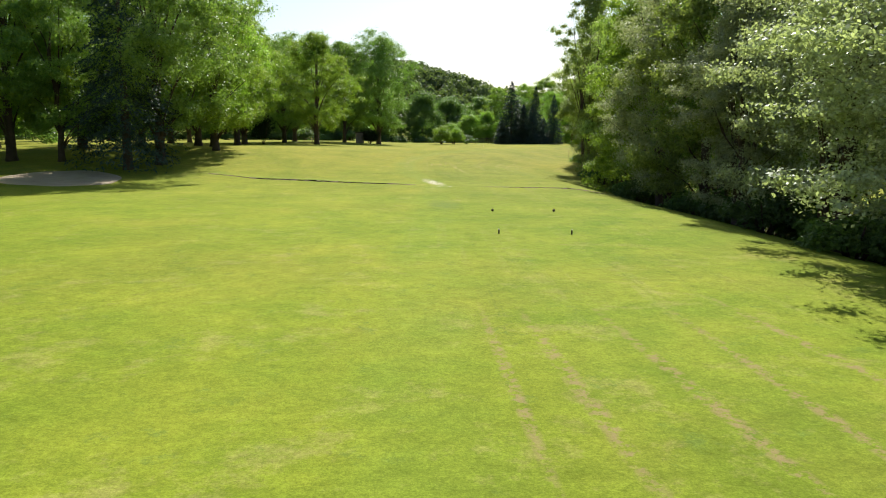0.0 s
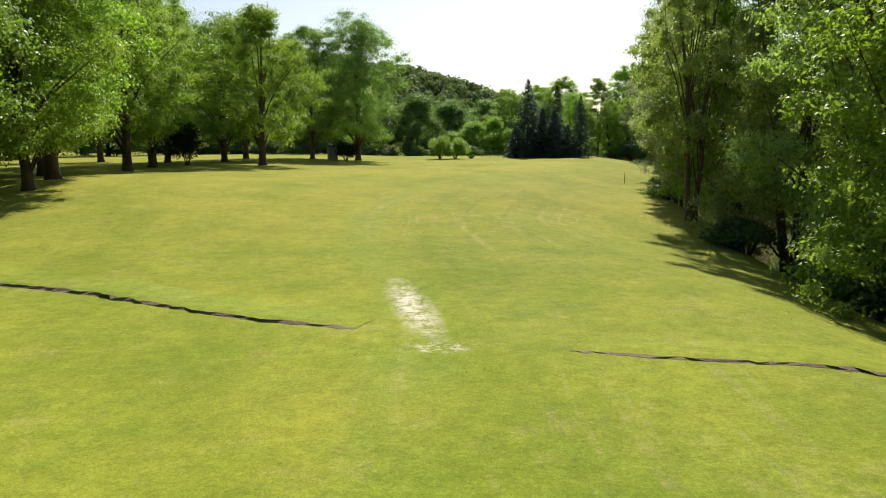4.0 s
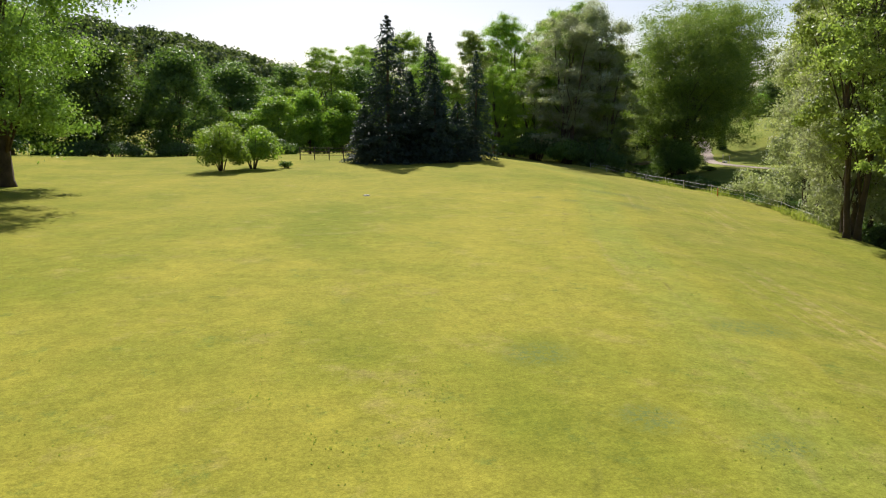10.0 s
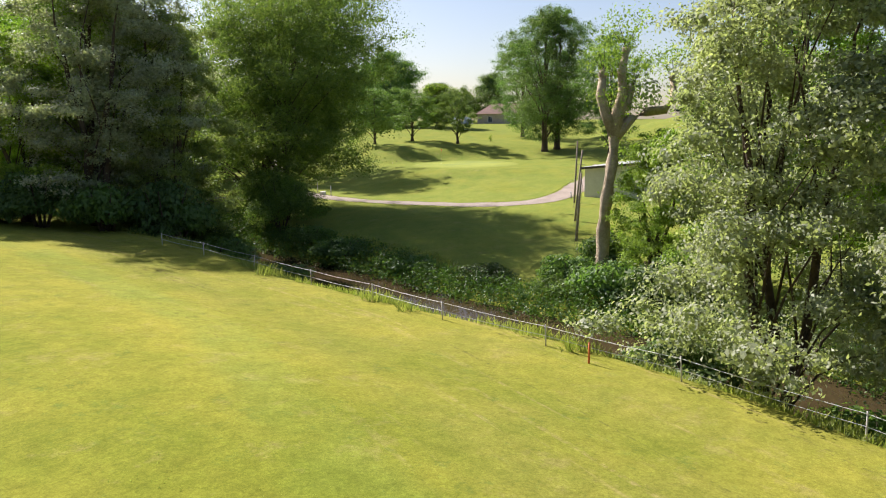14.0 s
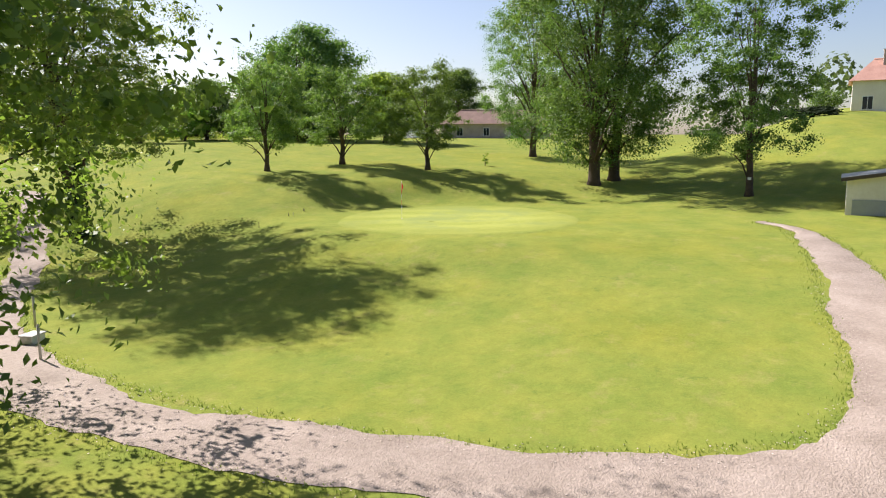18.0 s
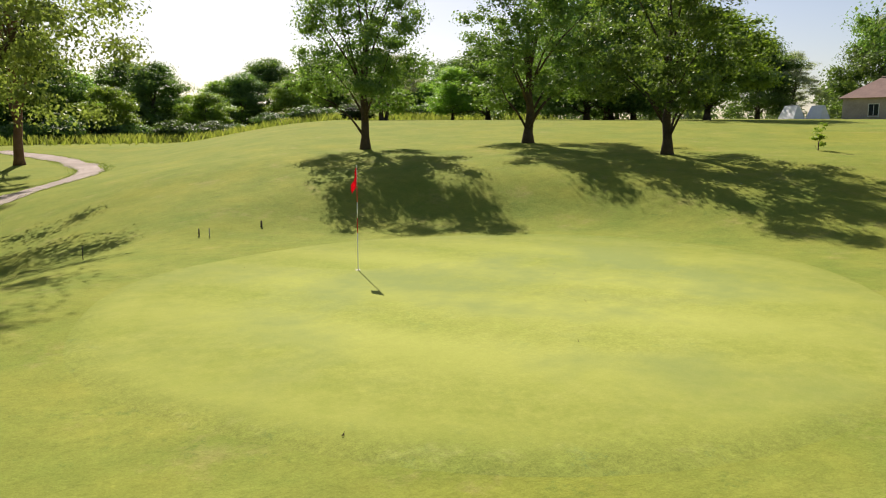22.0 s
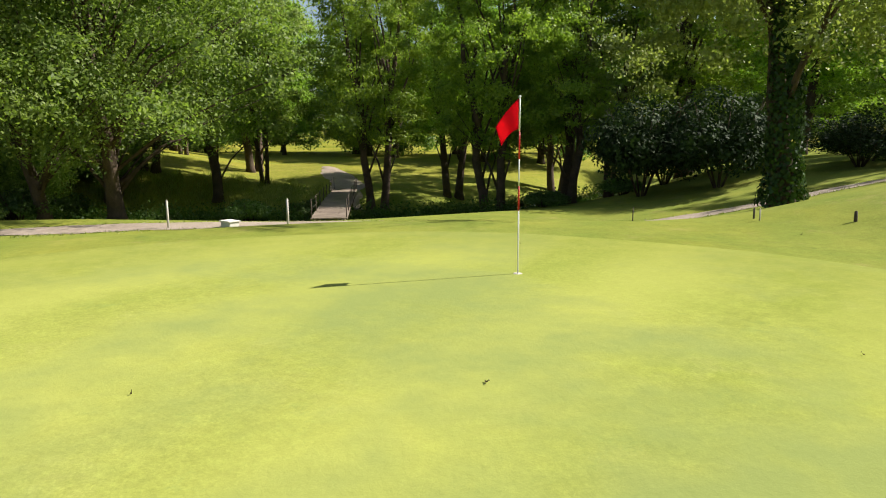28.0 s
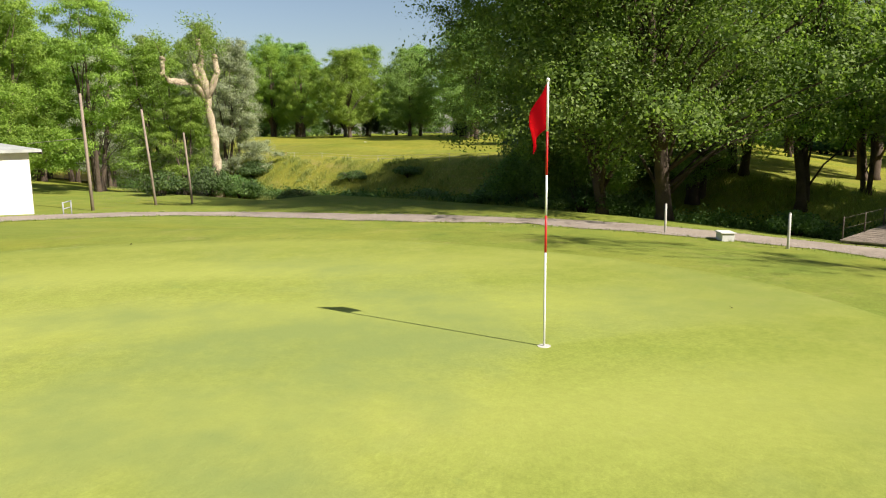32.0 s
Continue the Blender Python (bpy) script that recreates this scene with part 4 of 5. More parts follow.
# the trees round the green
broadleaf("dome_tree", 44.0, 43.2, 14.0, 11.0, 1.0, 0.5, 73, DEEP, BARK, 620, 60000, 0.30, "full", label="broad dome-shaped dark green tree behind the orchard", lobes=40, limbs=24)
ivy_tree = broadleaf("ivy_tree", -8.8, 16.65, 18.2, 7.6, 4.5, 0.38, 61, ALDER, BARK, 700, 95000, 0.16, "round", 1, -0.5, label="old spreading tree with an ivy-clad trunk", limbs=16, droop=0.02, split=True, lobes=40)
rng = np.random.default_rng(9)
a, zz = rng.uniform(0, 6.2832, 5200), rng.uniform(0, 1, 5200) ** 1.1 * 8.0
rr = 0.47 * (1.02 + 0.75 * np.exp(-zz * 1.9)) * (1 - zz * 0.03) + rng.uniform(-0.03, 0.16, 5200)
rad = np.stack([np.cos(a), np.sin(a), 0 * a], -1)
ivy = new("ivy", quads_mesh("ivy", leaves(rad * rr[:, None] + np.stack([-0.02 * zz**1.3, 0 * a, zz], -1), rad + rng.normal(size=(5200, 3)) * 0.4, 0.15, rng, 0.9), IVY))
ivy.parent = tagged(ivy, "dark glossy ivy covering the trunk") and ivy_tree
orchard_a = broadleaf("orchard_tree", 6.85, 16.35, 8.0, 3.7, 1.4, 0.2, 62, ORCHARD, BARK, 280, 26000, 0.13, "round", label="small round-headed tree with a short dark trunk", group="orchard trees", split=True, lobes=22, spread=(0.09, 0.17))
again(orchard_a, 14.7, 15.1, 100, 1.0, 1.2)
again(orchard_a, 16.2, 7.6, 220, 1.02, 1.05)
twin = broadleaf("twin_tree", 20.3, -5.1, 20.5, 8.2, 1.6, 0.45, 63, DEEP, BARK, 560, 58000, 0.175, "oval", label="tall dark green tree with a stout trunk", group="paired trees", split=True, lobes=36, limbs=24)
again(twin, 22.7, -6.0, 150, 1.0, 1.0)
again(twin, 33.7, 5.4, 60, 0.8, 0.75)
single = broadleaf("single_tree", 15.6, -16.9, 16.0, 5.2, 1.7, 0.24, 64, DEEP, BARK, 420, 48000, 0.15, "oval", label="light leafy tree with a white-marked pale trunk", split=True, lobes=26)
part("trunk_plate", box_bm(-0.31, -0.11, 1.05, -0.26, 0.11, 1.22, 0.008), solid("white_plate", (0.8, 0.8, 0.78), 0.5), single, "small white plate fixed to the trunk")
broadleaf("sapling", 22.3, 5.3, 1.1, 0.42, 0.2, 0.02, 65, LIME, BARK, 30, 520, 0.09, "round", label="tiny planted sapling on the slope", limbs=5, lobes=8, spread=(0.15, 0.25))
pine = broadleaf("pine_tree", -7.3, 40.2, 17.5, 4.2, 5.5, 0.3, 66, PINE_NEEDLE, RED_BARK, 150, 11000, 0.24, "oval", label="tall pine with a bare reddish trunk", limbs=22, category="pine", lobes=20)
again(pine, -10.5, 46, 120, 0.85, 1.0)

# undergrowth
big_dark = shrub("dark_bush", -17.2, 23.2, 3.6, 5.4, 81, DARKBUSH, 8500, 0.22, "large dark evergreen bush near the path", category="bush")
again(big_dark, -13.0, 27.5, 80, 0.55, 0.8)
again(big_dark, -20.6, 21.5, 200, 1.1, 1.0)
again(big_dark, -24.0, 26.5, 300, 0.9, 1.0)
UNDER = "bank undergrowth"
thicket = shrub("bank_thicket", -38.3, -10.0, 3.3, 5.6, 84, BANKLEAF, 30000, 0.14, "tall leafy thicket hanging over the stream bank", UNDER)
again(thicket, -36.4, -7.2, 120, 1.0, 0.9)
under = shrub("bank_shrub", -34.5, -6.8, 1.6, 1.9, 82, BRAMBLE, 3800, 0.16, "tangled green shrub on the stream bank", UNDER)
under_b = shrub("bank_shrub", -30.8, 3.8, 1.5, 1.4, 83, DEEP, 3800, 0.16, "low dark green bramble on the stream bank", UNDER)
for i, (x, y, scale, wide) in enumerate(((-39.8, -14.5, 1.0, 1.2), (-41.8, -19.5, 0.9, 1.3), (-43, -26, 0.8, 1.2), (-43.6, -31.5, 0.7, 1.1), (-44.2, -36.5, 0.8, 1.1), (-44.8, -41.5, 1.0, 1.2), (-46, -46, 1.2, 1.3), (-41, -38, 0.9, 1.0), (-37, -39.5, 1.5, 1.2), (-40.2, -37.6, 1.5, 1.1),
                                         (-54.6, -27.0, 0.8, 1.0), (-55.4, -33.5, 0.6, 1.0), (-57.2, -48, 0.9, 1.1), (-33, 12.5, 0.9, 1.1), (-29.8, 14.8, 0.8, 1.0), (-27.3, 20.2, 0.6, 1.0), (-25.8, 25, 0.8, 1.1), (-35.5, 5.2, 1.0, 1.0), (-39, 0.5, 1.2, 1.2), (-40.6, -5.4, 1.0, 1.2),
                                         (-31.8, -8.2, 0.5, 0.8), (-38.5, 9.2, 0.8, 0.9), (-61, -54, 0.9, 1.0), (-65, -60, 0.9, 1.0), (-71, -70, 0.8, 1.0), (-75.5, -80, 0.9, 1.1), (-79, -90, 0.9, 1.1), (-81.8, -108, 1.0, 1.2), (-82, -116, 1.1, 1.2), (-83.6, -124, 1.0, 1.1),
                                         (-84, -134.5, 0.9, 1.1), (-84.8, -143, 0.9, 1.2), (-85.6, -150, 1.0, 1.2), (-85.8, -158, 1.0, 1.3), (-49, -4, 1.0, 1.3), (-52.5, -14, 0.9, 1.1), (-14.5, 30.5, 1.2, 1.3), (-20, 28.5, 1.3, 1.4), (-81.5, -131, 1.9, 1.9), (-81.5, -137, 2.0, 1.9), (-81.0, -143, 2.1, 2.0), (-80.5, -149, 2.2, 2.0), (-81, -125, 1.8, 1.8), (-80, -118, 1.9, 1.9), (-79.5, -112, 1.9, 1.9), (-82, -155, 2.0, 2.0),
                                         (-54.6, -12.6, 2.2, 1.7), (-51.8, -14.2, 2.4, 1.7), (-49.2, -15.6, 2.0, 1.6), (-56.6, -9.4, 2.0, 1.6), (-58.2, -5.6, 1.8, 1.5), (-46.5, -10, 2.2, 1.8), (-44.2, -5.2, 2.0, 1.6), (-58.0, -47.0, 1.1, 1.4), (-56.4, -51.4, 1.3, 1.5), (-60.4, -57.4, 1.2, 1.4), (-44.6, -39.5, 1.7, 1.3), (-45.6, -42.6, 1.8, 1.4), (-42.6, -36.4, 1.4, 1.2))):
    again(under if i % 2 else under_b, x, y, i * 67, scale, wide)
for i in range(44):
    # the hedgerows that close the far ends of the course
    x, y = ((-30 + i * 3.6, 68 + 3 * math.sin(i * 1.7)) if i < 22 else (-156 + (i - 22) * 3.4, 5 + 4 * math.sin(i * 2.3) - 0.16 * (-100 - (-156 + (i - 22) * 3.4))))
    again(under if i % 3 else under_b, x, y, i * 83, 1.1 + 0.5 * math.sin(i * 2.9) ** 2, 1.6)


def scatter(name, spots, tall, seed, material, label, category, wide=0.05):
    """Grass blades or weeds, standing loosely, as one uncountable lot."""
    r = np.random.default_rng(seed)
    n = len(spots)
    z = height(spots[:, 0], spots[:, 1])
    foot = np.column_stack([spots, z])
    t = (tall * r.uniform(0.5, 1.3, n))[:, None]
    way = r.normal(size=(n, 3)) * (0.35, 0.35, 0) + (0, 0, 1)
    a = r.uniform(0, 6.28, n)
    side = np.stack([np.cos(a), np.sin(a), 0 * a], -1) * (wide * r.uniform(0.5, 1.4, n))[:, None]
    tip = foot + way * t
    bend = r.normal(size=(n, 3)) * (0.2, 0.2, 0) * t
    verts = np.stack([foot - side, foot + side, tip + side * 0.25 + bend, tip - side * 0.25 + bend], 1).reshape(-1, 3)
    return tagged(new(name, quads_mesh(name, verts, material)), label, category, kind="stuff")


rng = np.random.default_rng(5)
spots = np.column_stack([rng.uniform(-66, -36, 260000), rng.uniform(-60, 12, 260000)])
s = stream_side(spots[:, 0], spots[:, 1])
tuft = (0.5 + 0.5 * np.sin(spots[:, 0] * 1.3 + spots[:, 1] * 0.8) * np.sin(spots[:, 1] * 1.9 + 1)) ** 2
on_bank = ((s < -2.6) & (s > -8.1 - 1.2 * tuft)) | ((s > 2.6) & (s < 7.2))
keep = on_bank & (rng.uniform(size=len(s)) < 0.4 + 0.5 * tuft)
spots, tuft = spots[keep], tuft[keep]
scatter("bank_grass", spots, 0.11 + 0.34 * tuft, 6, LONG_GRASS, "long uncut grass on the stream banks", "grass", 0.022)
spots = np.column_stack([rng.uniform(-30, 50, 16000), rng.normal(66, 3.0, 16000)])
scatter("meadow_grass", spots, 0.7, 7, LONG_GRASS, "tall pale meadow grass below the far trees", "grass", 0.09)
mids = np.column_stack([rng.uniform(-104, -72, 420), rng.uniform(-128, -40, 420)])
mids = mids[stream_side(mids[:, 0], mids[:, 1]) < -10.5]
pick = mids[rng.integers(0, len(mids), 26000)] + rng.normal(size=(26000, 2)) * (0.35, 0.5)
scatter("fairway_weeds", pick[:9000], 0.022, 8, LONG_GRASS, "small weeds and clover scattered through the fairway", "weeds", 0.012)

rng = np.random.default_rng(41)
line = smooth_line(PATH_LINE, 0.4)
side = np.gradient(line, axis=0)
side = np.stack([-side[:, 1], side[:, 0]], -1) / np.linalg.norm(side, axis=1)[:, None]
wide = np.interp(np.linspace(0, 1, len(line)), np.linspace(0, 1, len(PATH_WIDTH)), PATH_WIDTH) / 2
pick = rng.integers(0, len(line), 11000)
reach = (wide[pick] + np.abs(rng.normal(0, 0.2, 11000)) - 0.06) * rng.choice([-1, 1], 11000)
scatter("verge_grass", line[pick] + side[pick] * reach[:, None] + rng.normal(0, 0.1, (11000, 2)), 0.065, 42, VERGE, "ragged green grass along the gravel path's edge", "grass", 0.012)
pick = rng.integers(0, len(line), 5000)
reach = wide[pick] * np.clip(rng.normal(0.92, 0.2, 5000), 0, 1.25) * rng.choice([-1, 1], 5000)
spots = line[pick] + side[pick] * reach[:, None] + rng.normal(0, 0.15, (5000, 2))
z = height(spots[:, 0], spots[:, 1]) + np.where(np.abs(reach) < wide[pick] * 0.97, 0.062, 0.02)
stones = leaves(np.column_stack([spots, z]), rng.normal(size=(5000, 3)) * 0.25 + (0, 0, 1), 0.04, rng, 0.9)
tagged(new("path_stones", quads_mesh("path_stones", stones, PEBBLE)), "loose pale stones along the gravel path", "gravel", kind="stuff")

# nettles and brambles that hide the foot of the far bank
rng = np.random.default_rng(23)
mids = np.column_stack([rng.uniform(-62, -25, 26000), rng.uniform(-62, 30, 26000)])
s = stream_side(mids[:, 0], mids[:, 1])
mids = mids[((s > 2.3) & (s < 5.6)) | ((s > -3.4) & (s < -2.4))]
n = len(mids) * 22
pick = np.repeat(mids, 22, axis=0)
s = np.abs(stream_side(pick[:, 0], pick[:, 1]))
tall = np.repeat(rng.uniform(0.5, 2.0, len(mids)), 22) * np.interp(s, [2.3, 3.2, 4.4, 5.6], [0.7, 1.0, 0.8, 0.35]) * np.where(stream_side(pick[:, 0], pick[:, 1]) > 0, 1.0, 0.4)
off = rng.normal(size=(n, 2)) * 0.22
z = height(pick[:, 0] + off[:, 0], pick[:, 1] + off[:, 1]) + tall * rng.uniform(0.1, 1, n) ** 0.6
herbs = new("bank_herbs", quads_mesh("bank_herbs", leaves(np.column_stack([pick + off, z]), rng.normal(size=(n, 3)) * 0.6 + (0, 0, 0.5), 0.17, rng, 0.5), HERB))
tagged(herbs, "tangled nettles and brambles along the stream's foot", "undergrowth", kind="stuff")

# distant woods on the hill
rng = np.random.default_rng(17)
centres, normals = [], []
spots = np.column_stack([rng.uniform(-620, 150, 5200), rng.uniform(230, 620, 5200)])
hz = height(spots[:, 0], spots[:, 1])
spots = spots[hz > 9]
ring = [(-210 + 12 * math.sin(i), -330 + i * 9.0) for i in range(60)] + [(-200 + i * 9.0, 205 + 14 * math.sin(i * 2.1)) for i in range(62)] + [(150 + 15 * math.sin(i * 1.3), -200 + i * 10.0) for i in range(40)] + [(-150 + i * 10, -300 + 10 * math.sin(i * 1.7)) for i in range(32)]
spots = np.concatenate([spots, np.array(ring)])
sizes = []
for i, (x, y) in enumerate(spots):
    near = i >= len(spots) - len(ring)
    z, tall, n = ground_z(x, y), rng.uniform(8, 13), 260 if near else 60
    sizes.append(np.full(n, 1.15 if near else 2.5))
    way = rng.normal(size=(n, 3))
    way /= np.linalg.norm(way, axis=1)[:, None]
    centres.append(np.array([x, y, z + tall * 0.55]) + way * rng.uniform(0.7, 1.0, n)[:, None] * (tall * 0.42, tall * 0.42, tall * 0.5))
    normals.append(way + rng.normal(size=(n, 3)) * 0.35)
woods = new("distant_woods", quads_mesh("distant_woods", leaves(np.concatenate(centres), np.concatenate(normals), np.concatenate(sizes), rng, 0.85), HAZE_TINTED))
tagged(woods, "green woodland covering a far hill, haze tinted into its leaf colour", "woods", kind="stuff")


# ---- built things ----
WHITE = solid("white_paint", (0.82, 0.82, 0.8), 0.4)
RED = solid("red_paint", (0.66, 0.03, 0.03), 0.4)
CLOTH = leaf_material("red_flag_cloth", (0.60, 0.008, 0.06), (0.68, 0.012, 0.085), 0.25, 0.8, 0.1)
OLD_WOOD = surface("weathered_grey_wood", (0.16, 0.12, 0.085), (0.36, 0.29, 0.22), 1.5, 0.9, 0.6, 0.01, 12)
DECK = surface("worn_deck_boards", (0.14, 0.11, 0.085), (0.32, 0.26, 0.20), 1.2, 0.9, 0.5, 0.01, 14)
STAKE = solid("pale_post", (0.55, 0.52, 0.46), 0.8)
WIRE = solid("galvanised_wire", (0.62, 0.62, 0.60), 0.6, 0.1)
NETTING = solid("dark_netting", (0.16, 0.15, 0.12), 0.9)
RENDER = surface("grey_beige_render", (0.58, 0.55, 0.50), (0.74, 0.71, 0.66), 0.6, 0.95, 0.25, 0.01, 10)
CREAM = surface("cream_render", (0.66, 0.60, 0.50), (0.80, 0.75, 0.66), 0.6, 0.95, 0.2, 0.01, 10)
ROOFING = surface("pale_fibre_cement", (0.27, 0.28, 0.25), (0.45, 0.46, 0.42), 0.7, 0.9, 0.3, 0.02, 8)
DARK_TRIM = surface("dark_timber_trim", (0.05, 0.04, 0.03), (0.13, 0.10, 0.08), 1.5, 0.9, 0.3, 0.01)
TILE = surface("red_roof_tiles", (0.32, 0.17, 0.125), (0.50, 0.30, 0.23), 0.8, 0.9, 0.5, 0.03, 10)
SLATE = surface("grey_slate", (0.16, 0.17, 0.19), (0.30, 0.31, 0.33), 0.8, 0.7, 0.4, 0.02, 10)
STONE = surface("pinkish_stone_wall", (0.34, 0.27, 0.22), (0.55, 0.46, 0.39), 0.9, 0.95, 0.5, 0.03, 8)
BROWN_TILE = surface("brown_roof_tiles", (0.17, 0.11, 0.085), (0.30, 0.20, 0.155), 0.8, 0.9, 0.5, 0.03, 9)
PANE = solid("dark_window_glass", (0.03, 0.035, 0.04), 0.08)
DOOR_GREY = solid("grey_metal_door", (0.36, 0.37, 0.37), 0.5)
CONCRETE = surface("pale_concrete", (0.52, 0.50, 0.46), (0.70, 0.68, 0.63), 1.4, 0.95, 0.3, 0.01)


def slab_bm(corners, thick):
    """A slab: four corners of its top, and its thickness straight down."""
    bm = bmesh.new()
    top = [bm.verts.new(c) for c in corners]
    low = [bm.verts.new((c[0], c[1], c[2] - thick)) for c in corners]
    bm.faces.new(top)
    bm.faces.new(list(reversed(low)))
    for k in range(4):
        bm.faces.new((top[k], low[k], low[(k + 1) % 4], top[(k + 1) % 4]))
    bmesh.ops.recalc_face_normals(bm, faces=bm.faces[:])
    return bm


def tube_bm(points, radii, sides=8):
    bm = bmesh.new()
    tube(bm, points, radii, sides)
    return bm


# the flagstick
pin = thing("flagstick", 0, 0, ground_z(0, 0) + 0.03, label="red and white striped golf flagstick with a red flag", category="flag")
for name, a, b, mat in (("white_section", -0.1, 0.78, WHITE), ("red_section", 0.78, 1.08, RED), ("white_section", 1.08, 1.40, WHITE), ("red_section", 1.40, 1.74, RED), ("white_section", 1.74, 2.13, WHITE)):
    part(name, tube_bm([(0, 0, a), (0, 0, (a + b) / 2), (0, 0, b)], [0.0095, 0.0095, 0.009], 10), mat, pin)
bm = bmesh.new()
bmesh.ops.create_uvsphere(bm, u_segments=12, v_segments=8, radius=0.016, matrix=Matrix.Translation((0, 0, 2.135)))
part("finial", bm, WHITE, pin)
part("cup_rim", tube_bm([(0, 0, -0.02), (0, 0, 0.004)], [0.054, 0.054], 24), STAKE, pin)
bm = bmesh.new()
rows = []
for i in range(13):
    u = i / 12
    row = []
    for j in range(9):
        v = j / 8
        out = 0.29 * u * (1 - 0.25 * v * u)
        wave = 0.035 * math.sin(7 * u + 2 * v) * u
        row.append(bm.verts.new((-0.65 * out - 0.76 * wave, -0.76 * out + 0.65 * wave, 2.12 - 0.36 * v * (1 - 0.38 * u) - 0.34 * u**1.25)))
    rows.append(row)
for a, b in zip(rows[:-1], rows[1:]):
    for j in range(8):
        bm.faces.new((a[j], a[j + 1], b[j + 1], b[j])).smooth = True
bmesh.ops.solidify(bm, geom=bm.faces[:], thickness=0.003)
part("flag_cloth", bm, CLOTH, pin, "red cloth flag hanging in folds")

# tee markers
for x, y, big in ((-95.8, -147.9, True), (-93.55, -148.15, True), (-95.25, -141.4, False), (-92.8, -141.6, False)):
    if big:
        m = thing("tee_marker", x, y, label="short dark tee marker post in the grass", category="tee marker", group="tee markers")
        part("post", tube_bm([(0, 0, -0.1), (0, 0, 0.11), (0, 0, 0.13)], [0.026, 0.026, 0.02], 10), DARK_TRIM, m)
        part("cap", tube_bm([(0, 0, 0.131), (0, 0, 0.15)], [0.03, 0.02], 10), STAKE, m)
    else:
        m = thing("tee_marker", x, y, label="small dark ball-shaped tee marker", category="tee marker", group="tee markers")
        bm = bmesh.new()
        bmesh.ops.create_uvsphere(bm, u_segments=14, v_segments=8, radius=0.055, matrix=Matrix.Translation((0, 0, 0.05)))
        part("ball", bm, DARK_TRIM, m)
        part("spike", tube_bm([(0, 0, -0.1), (0, 0, 0.03)], [0.008, 0.008], 6), WIRE, m)

# the shallow ditch that crosses below the tee: a low cut edge that faces the tee
for k, pts in enumerate(([(-113.6, -115.4), (-111.6, -116.6), (-109.4, -118.4), (-106.1, -119.8), (-103.2, -121.6), (-100.6, -123.2), (-98.2, -124.2)], [(-93.9, -126.2), (-91.4, -127.05), (-89.9, -127.4), (-88.5, -128.1), (-87.2, -128.9)])):
    line = smooth_line(pts, 0.22)
    r = np.random.default_rng(70 + k)
    lump = np.convolve(r.uniform(0.25, 1.35, len(line) + 6), np.ones(7) / 7, "valid")
    verts, faces = [], []
    for i, (x, y) in enumerate(line):
        fade = math.sin(math.pi * (i + 0.5) / len(line)) ** 0.5 * lump[i] * (1.0 if k == 0 else 0.5)
        for out, dz in ((-0.10, -0.02), (-0.03, 0.03), (0.04, 0.10), (0.22, 0.12), (0.9, 0.07), (2.2, -0.03)):
            j = r.normal(0, 0.03)
            px, py = x + out * 0.45 + j, y + out * 0.89 + j
            verts.append((px, py, ground_z(px, py) + (dz * fade if dz > 0 else dz)))
    for i in range(len(line) - 1):
        for q in range(5):
            faces.append((i * 6 + q, (i + 1) * 6 + q, (i + 1) * 6 + q + 1, i * 6 + q + 1))
    ditch = mesh_object("ditch_edge", verts, faces, SOIL)
    ditch.data.materials.append(GRASS)
    ditch.data.polygons.foreach_set("material_index", [1 if i % 5 >= 2 else 0 for i in range(len(faces))])
    tagged(ditch, "low dark earth edge of a shallow ditch", "ditch", kind="structure")

# the wire fence along the bank
fence = thing("wire_fence", -60, -40, 0.0, label="low two-strand wire fence on pale posts along the bank", category="fence")
fence.location = (0, 0, 0)
line = smooth_line([(-56.0, -19.5), (-57.0, -26), (-57.5, -30), (-58.7, -35.5), (-60.3, -40.5), (-61.1, -45.3), (-62.8, -52.5), (-65, -58.5)], 0.25)
gone = np.r_[0, np.cumsum(np.hypot(*np.diff(line, axis=0).T))]
r = np.random.default_rng(12)
tops = []
for d in np.arange(0.3, gone[-1], 4.05):
    x, y = np.interp(d, gone, line[:, 0]), np.interp(d, gone, line[:, 1])
    z = ground_z(x, y)
    tx, ty = r.normal(0, 0.03, 2)
    part("post", tube_bm([(x, y, z - 0.2), (x + tx / 2, y + ty / 2, z + 0.3), (x + tx, y + ty, z + 0.62)], [0.022, 0.021, 0.018], 8), STAKE, fence)
    tops.append((x + tx, y + ty, z))
for level in (0.30, 0.57):
    pts = []
    for p, q in zip(tops[:-1], tops[1:]):
        for k in range(5):
            u = k / 5
            pts.append((p[0] + (q[0] - p[0]) * u, p[1] + (q[1] - p[1]) * u, p[2] + (q[2] - p[2]) * u + level - 0.03 * math.sin(math.pi * u)))
    pts.append((tops[-1][0], tops[-1][1], tops[-1][2] + level))
    part("wire", tube_bm(pts, [0.008] * len(pts), 5), WIRE, fence)


def stake(name, x, y, h, radius, mat, label, category="post", lean=(0, 0)):
    s = thing(name, x, y, label=label, category=category)
    part("shaft", tube_bm([(0, 0, -0.25), (lean[0] * 0.5, lean[1] * 0.5, h * 0.5), (lean[0], lean[1], h)], [radius, radius, radius * 0.9], 9), mat, s)
    part("tip", tube_bm([(lean[0], lean[1], h), (lean[0], lean[1], h + radius * 0.7)], [radius * 0.9, radius * 0.4], 9), mat, s)
    return s


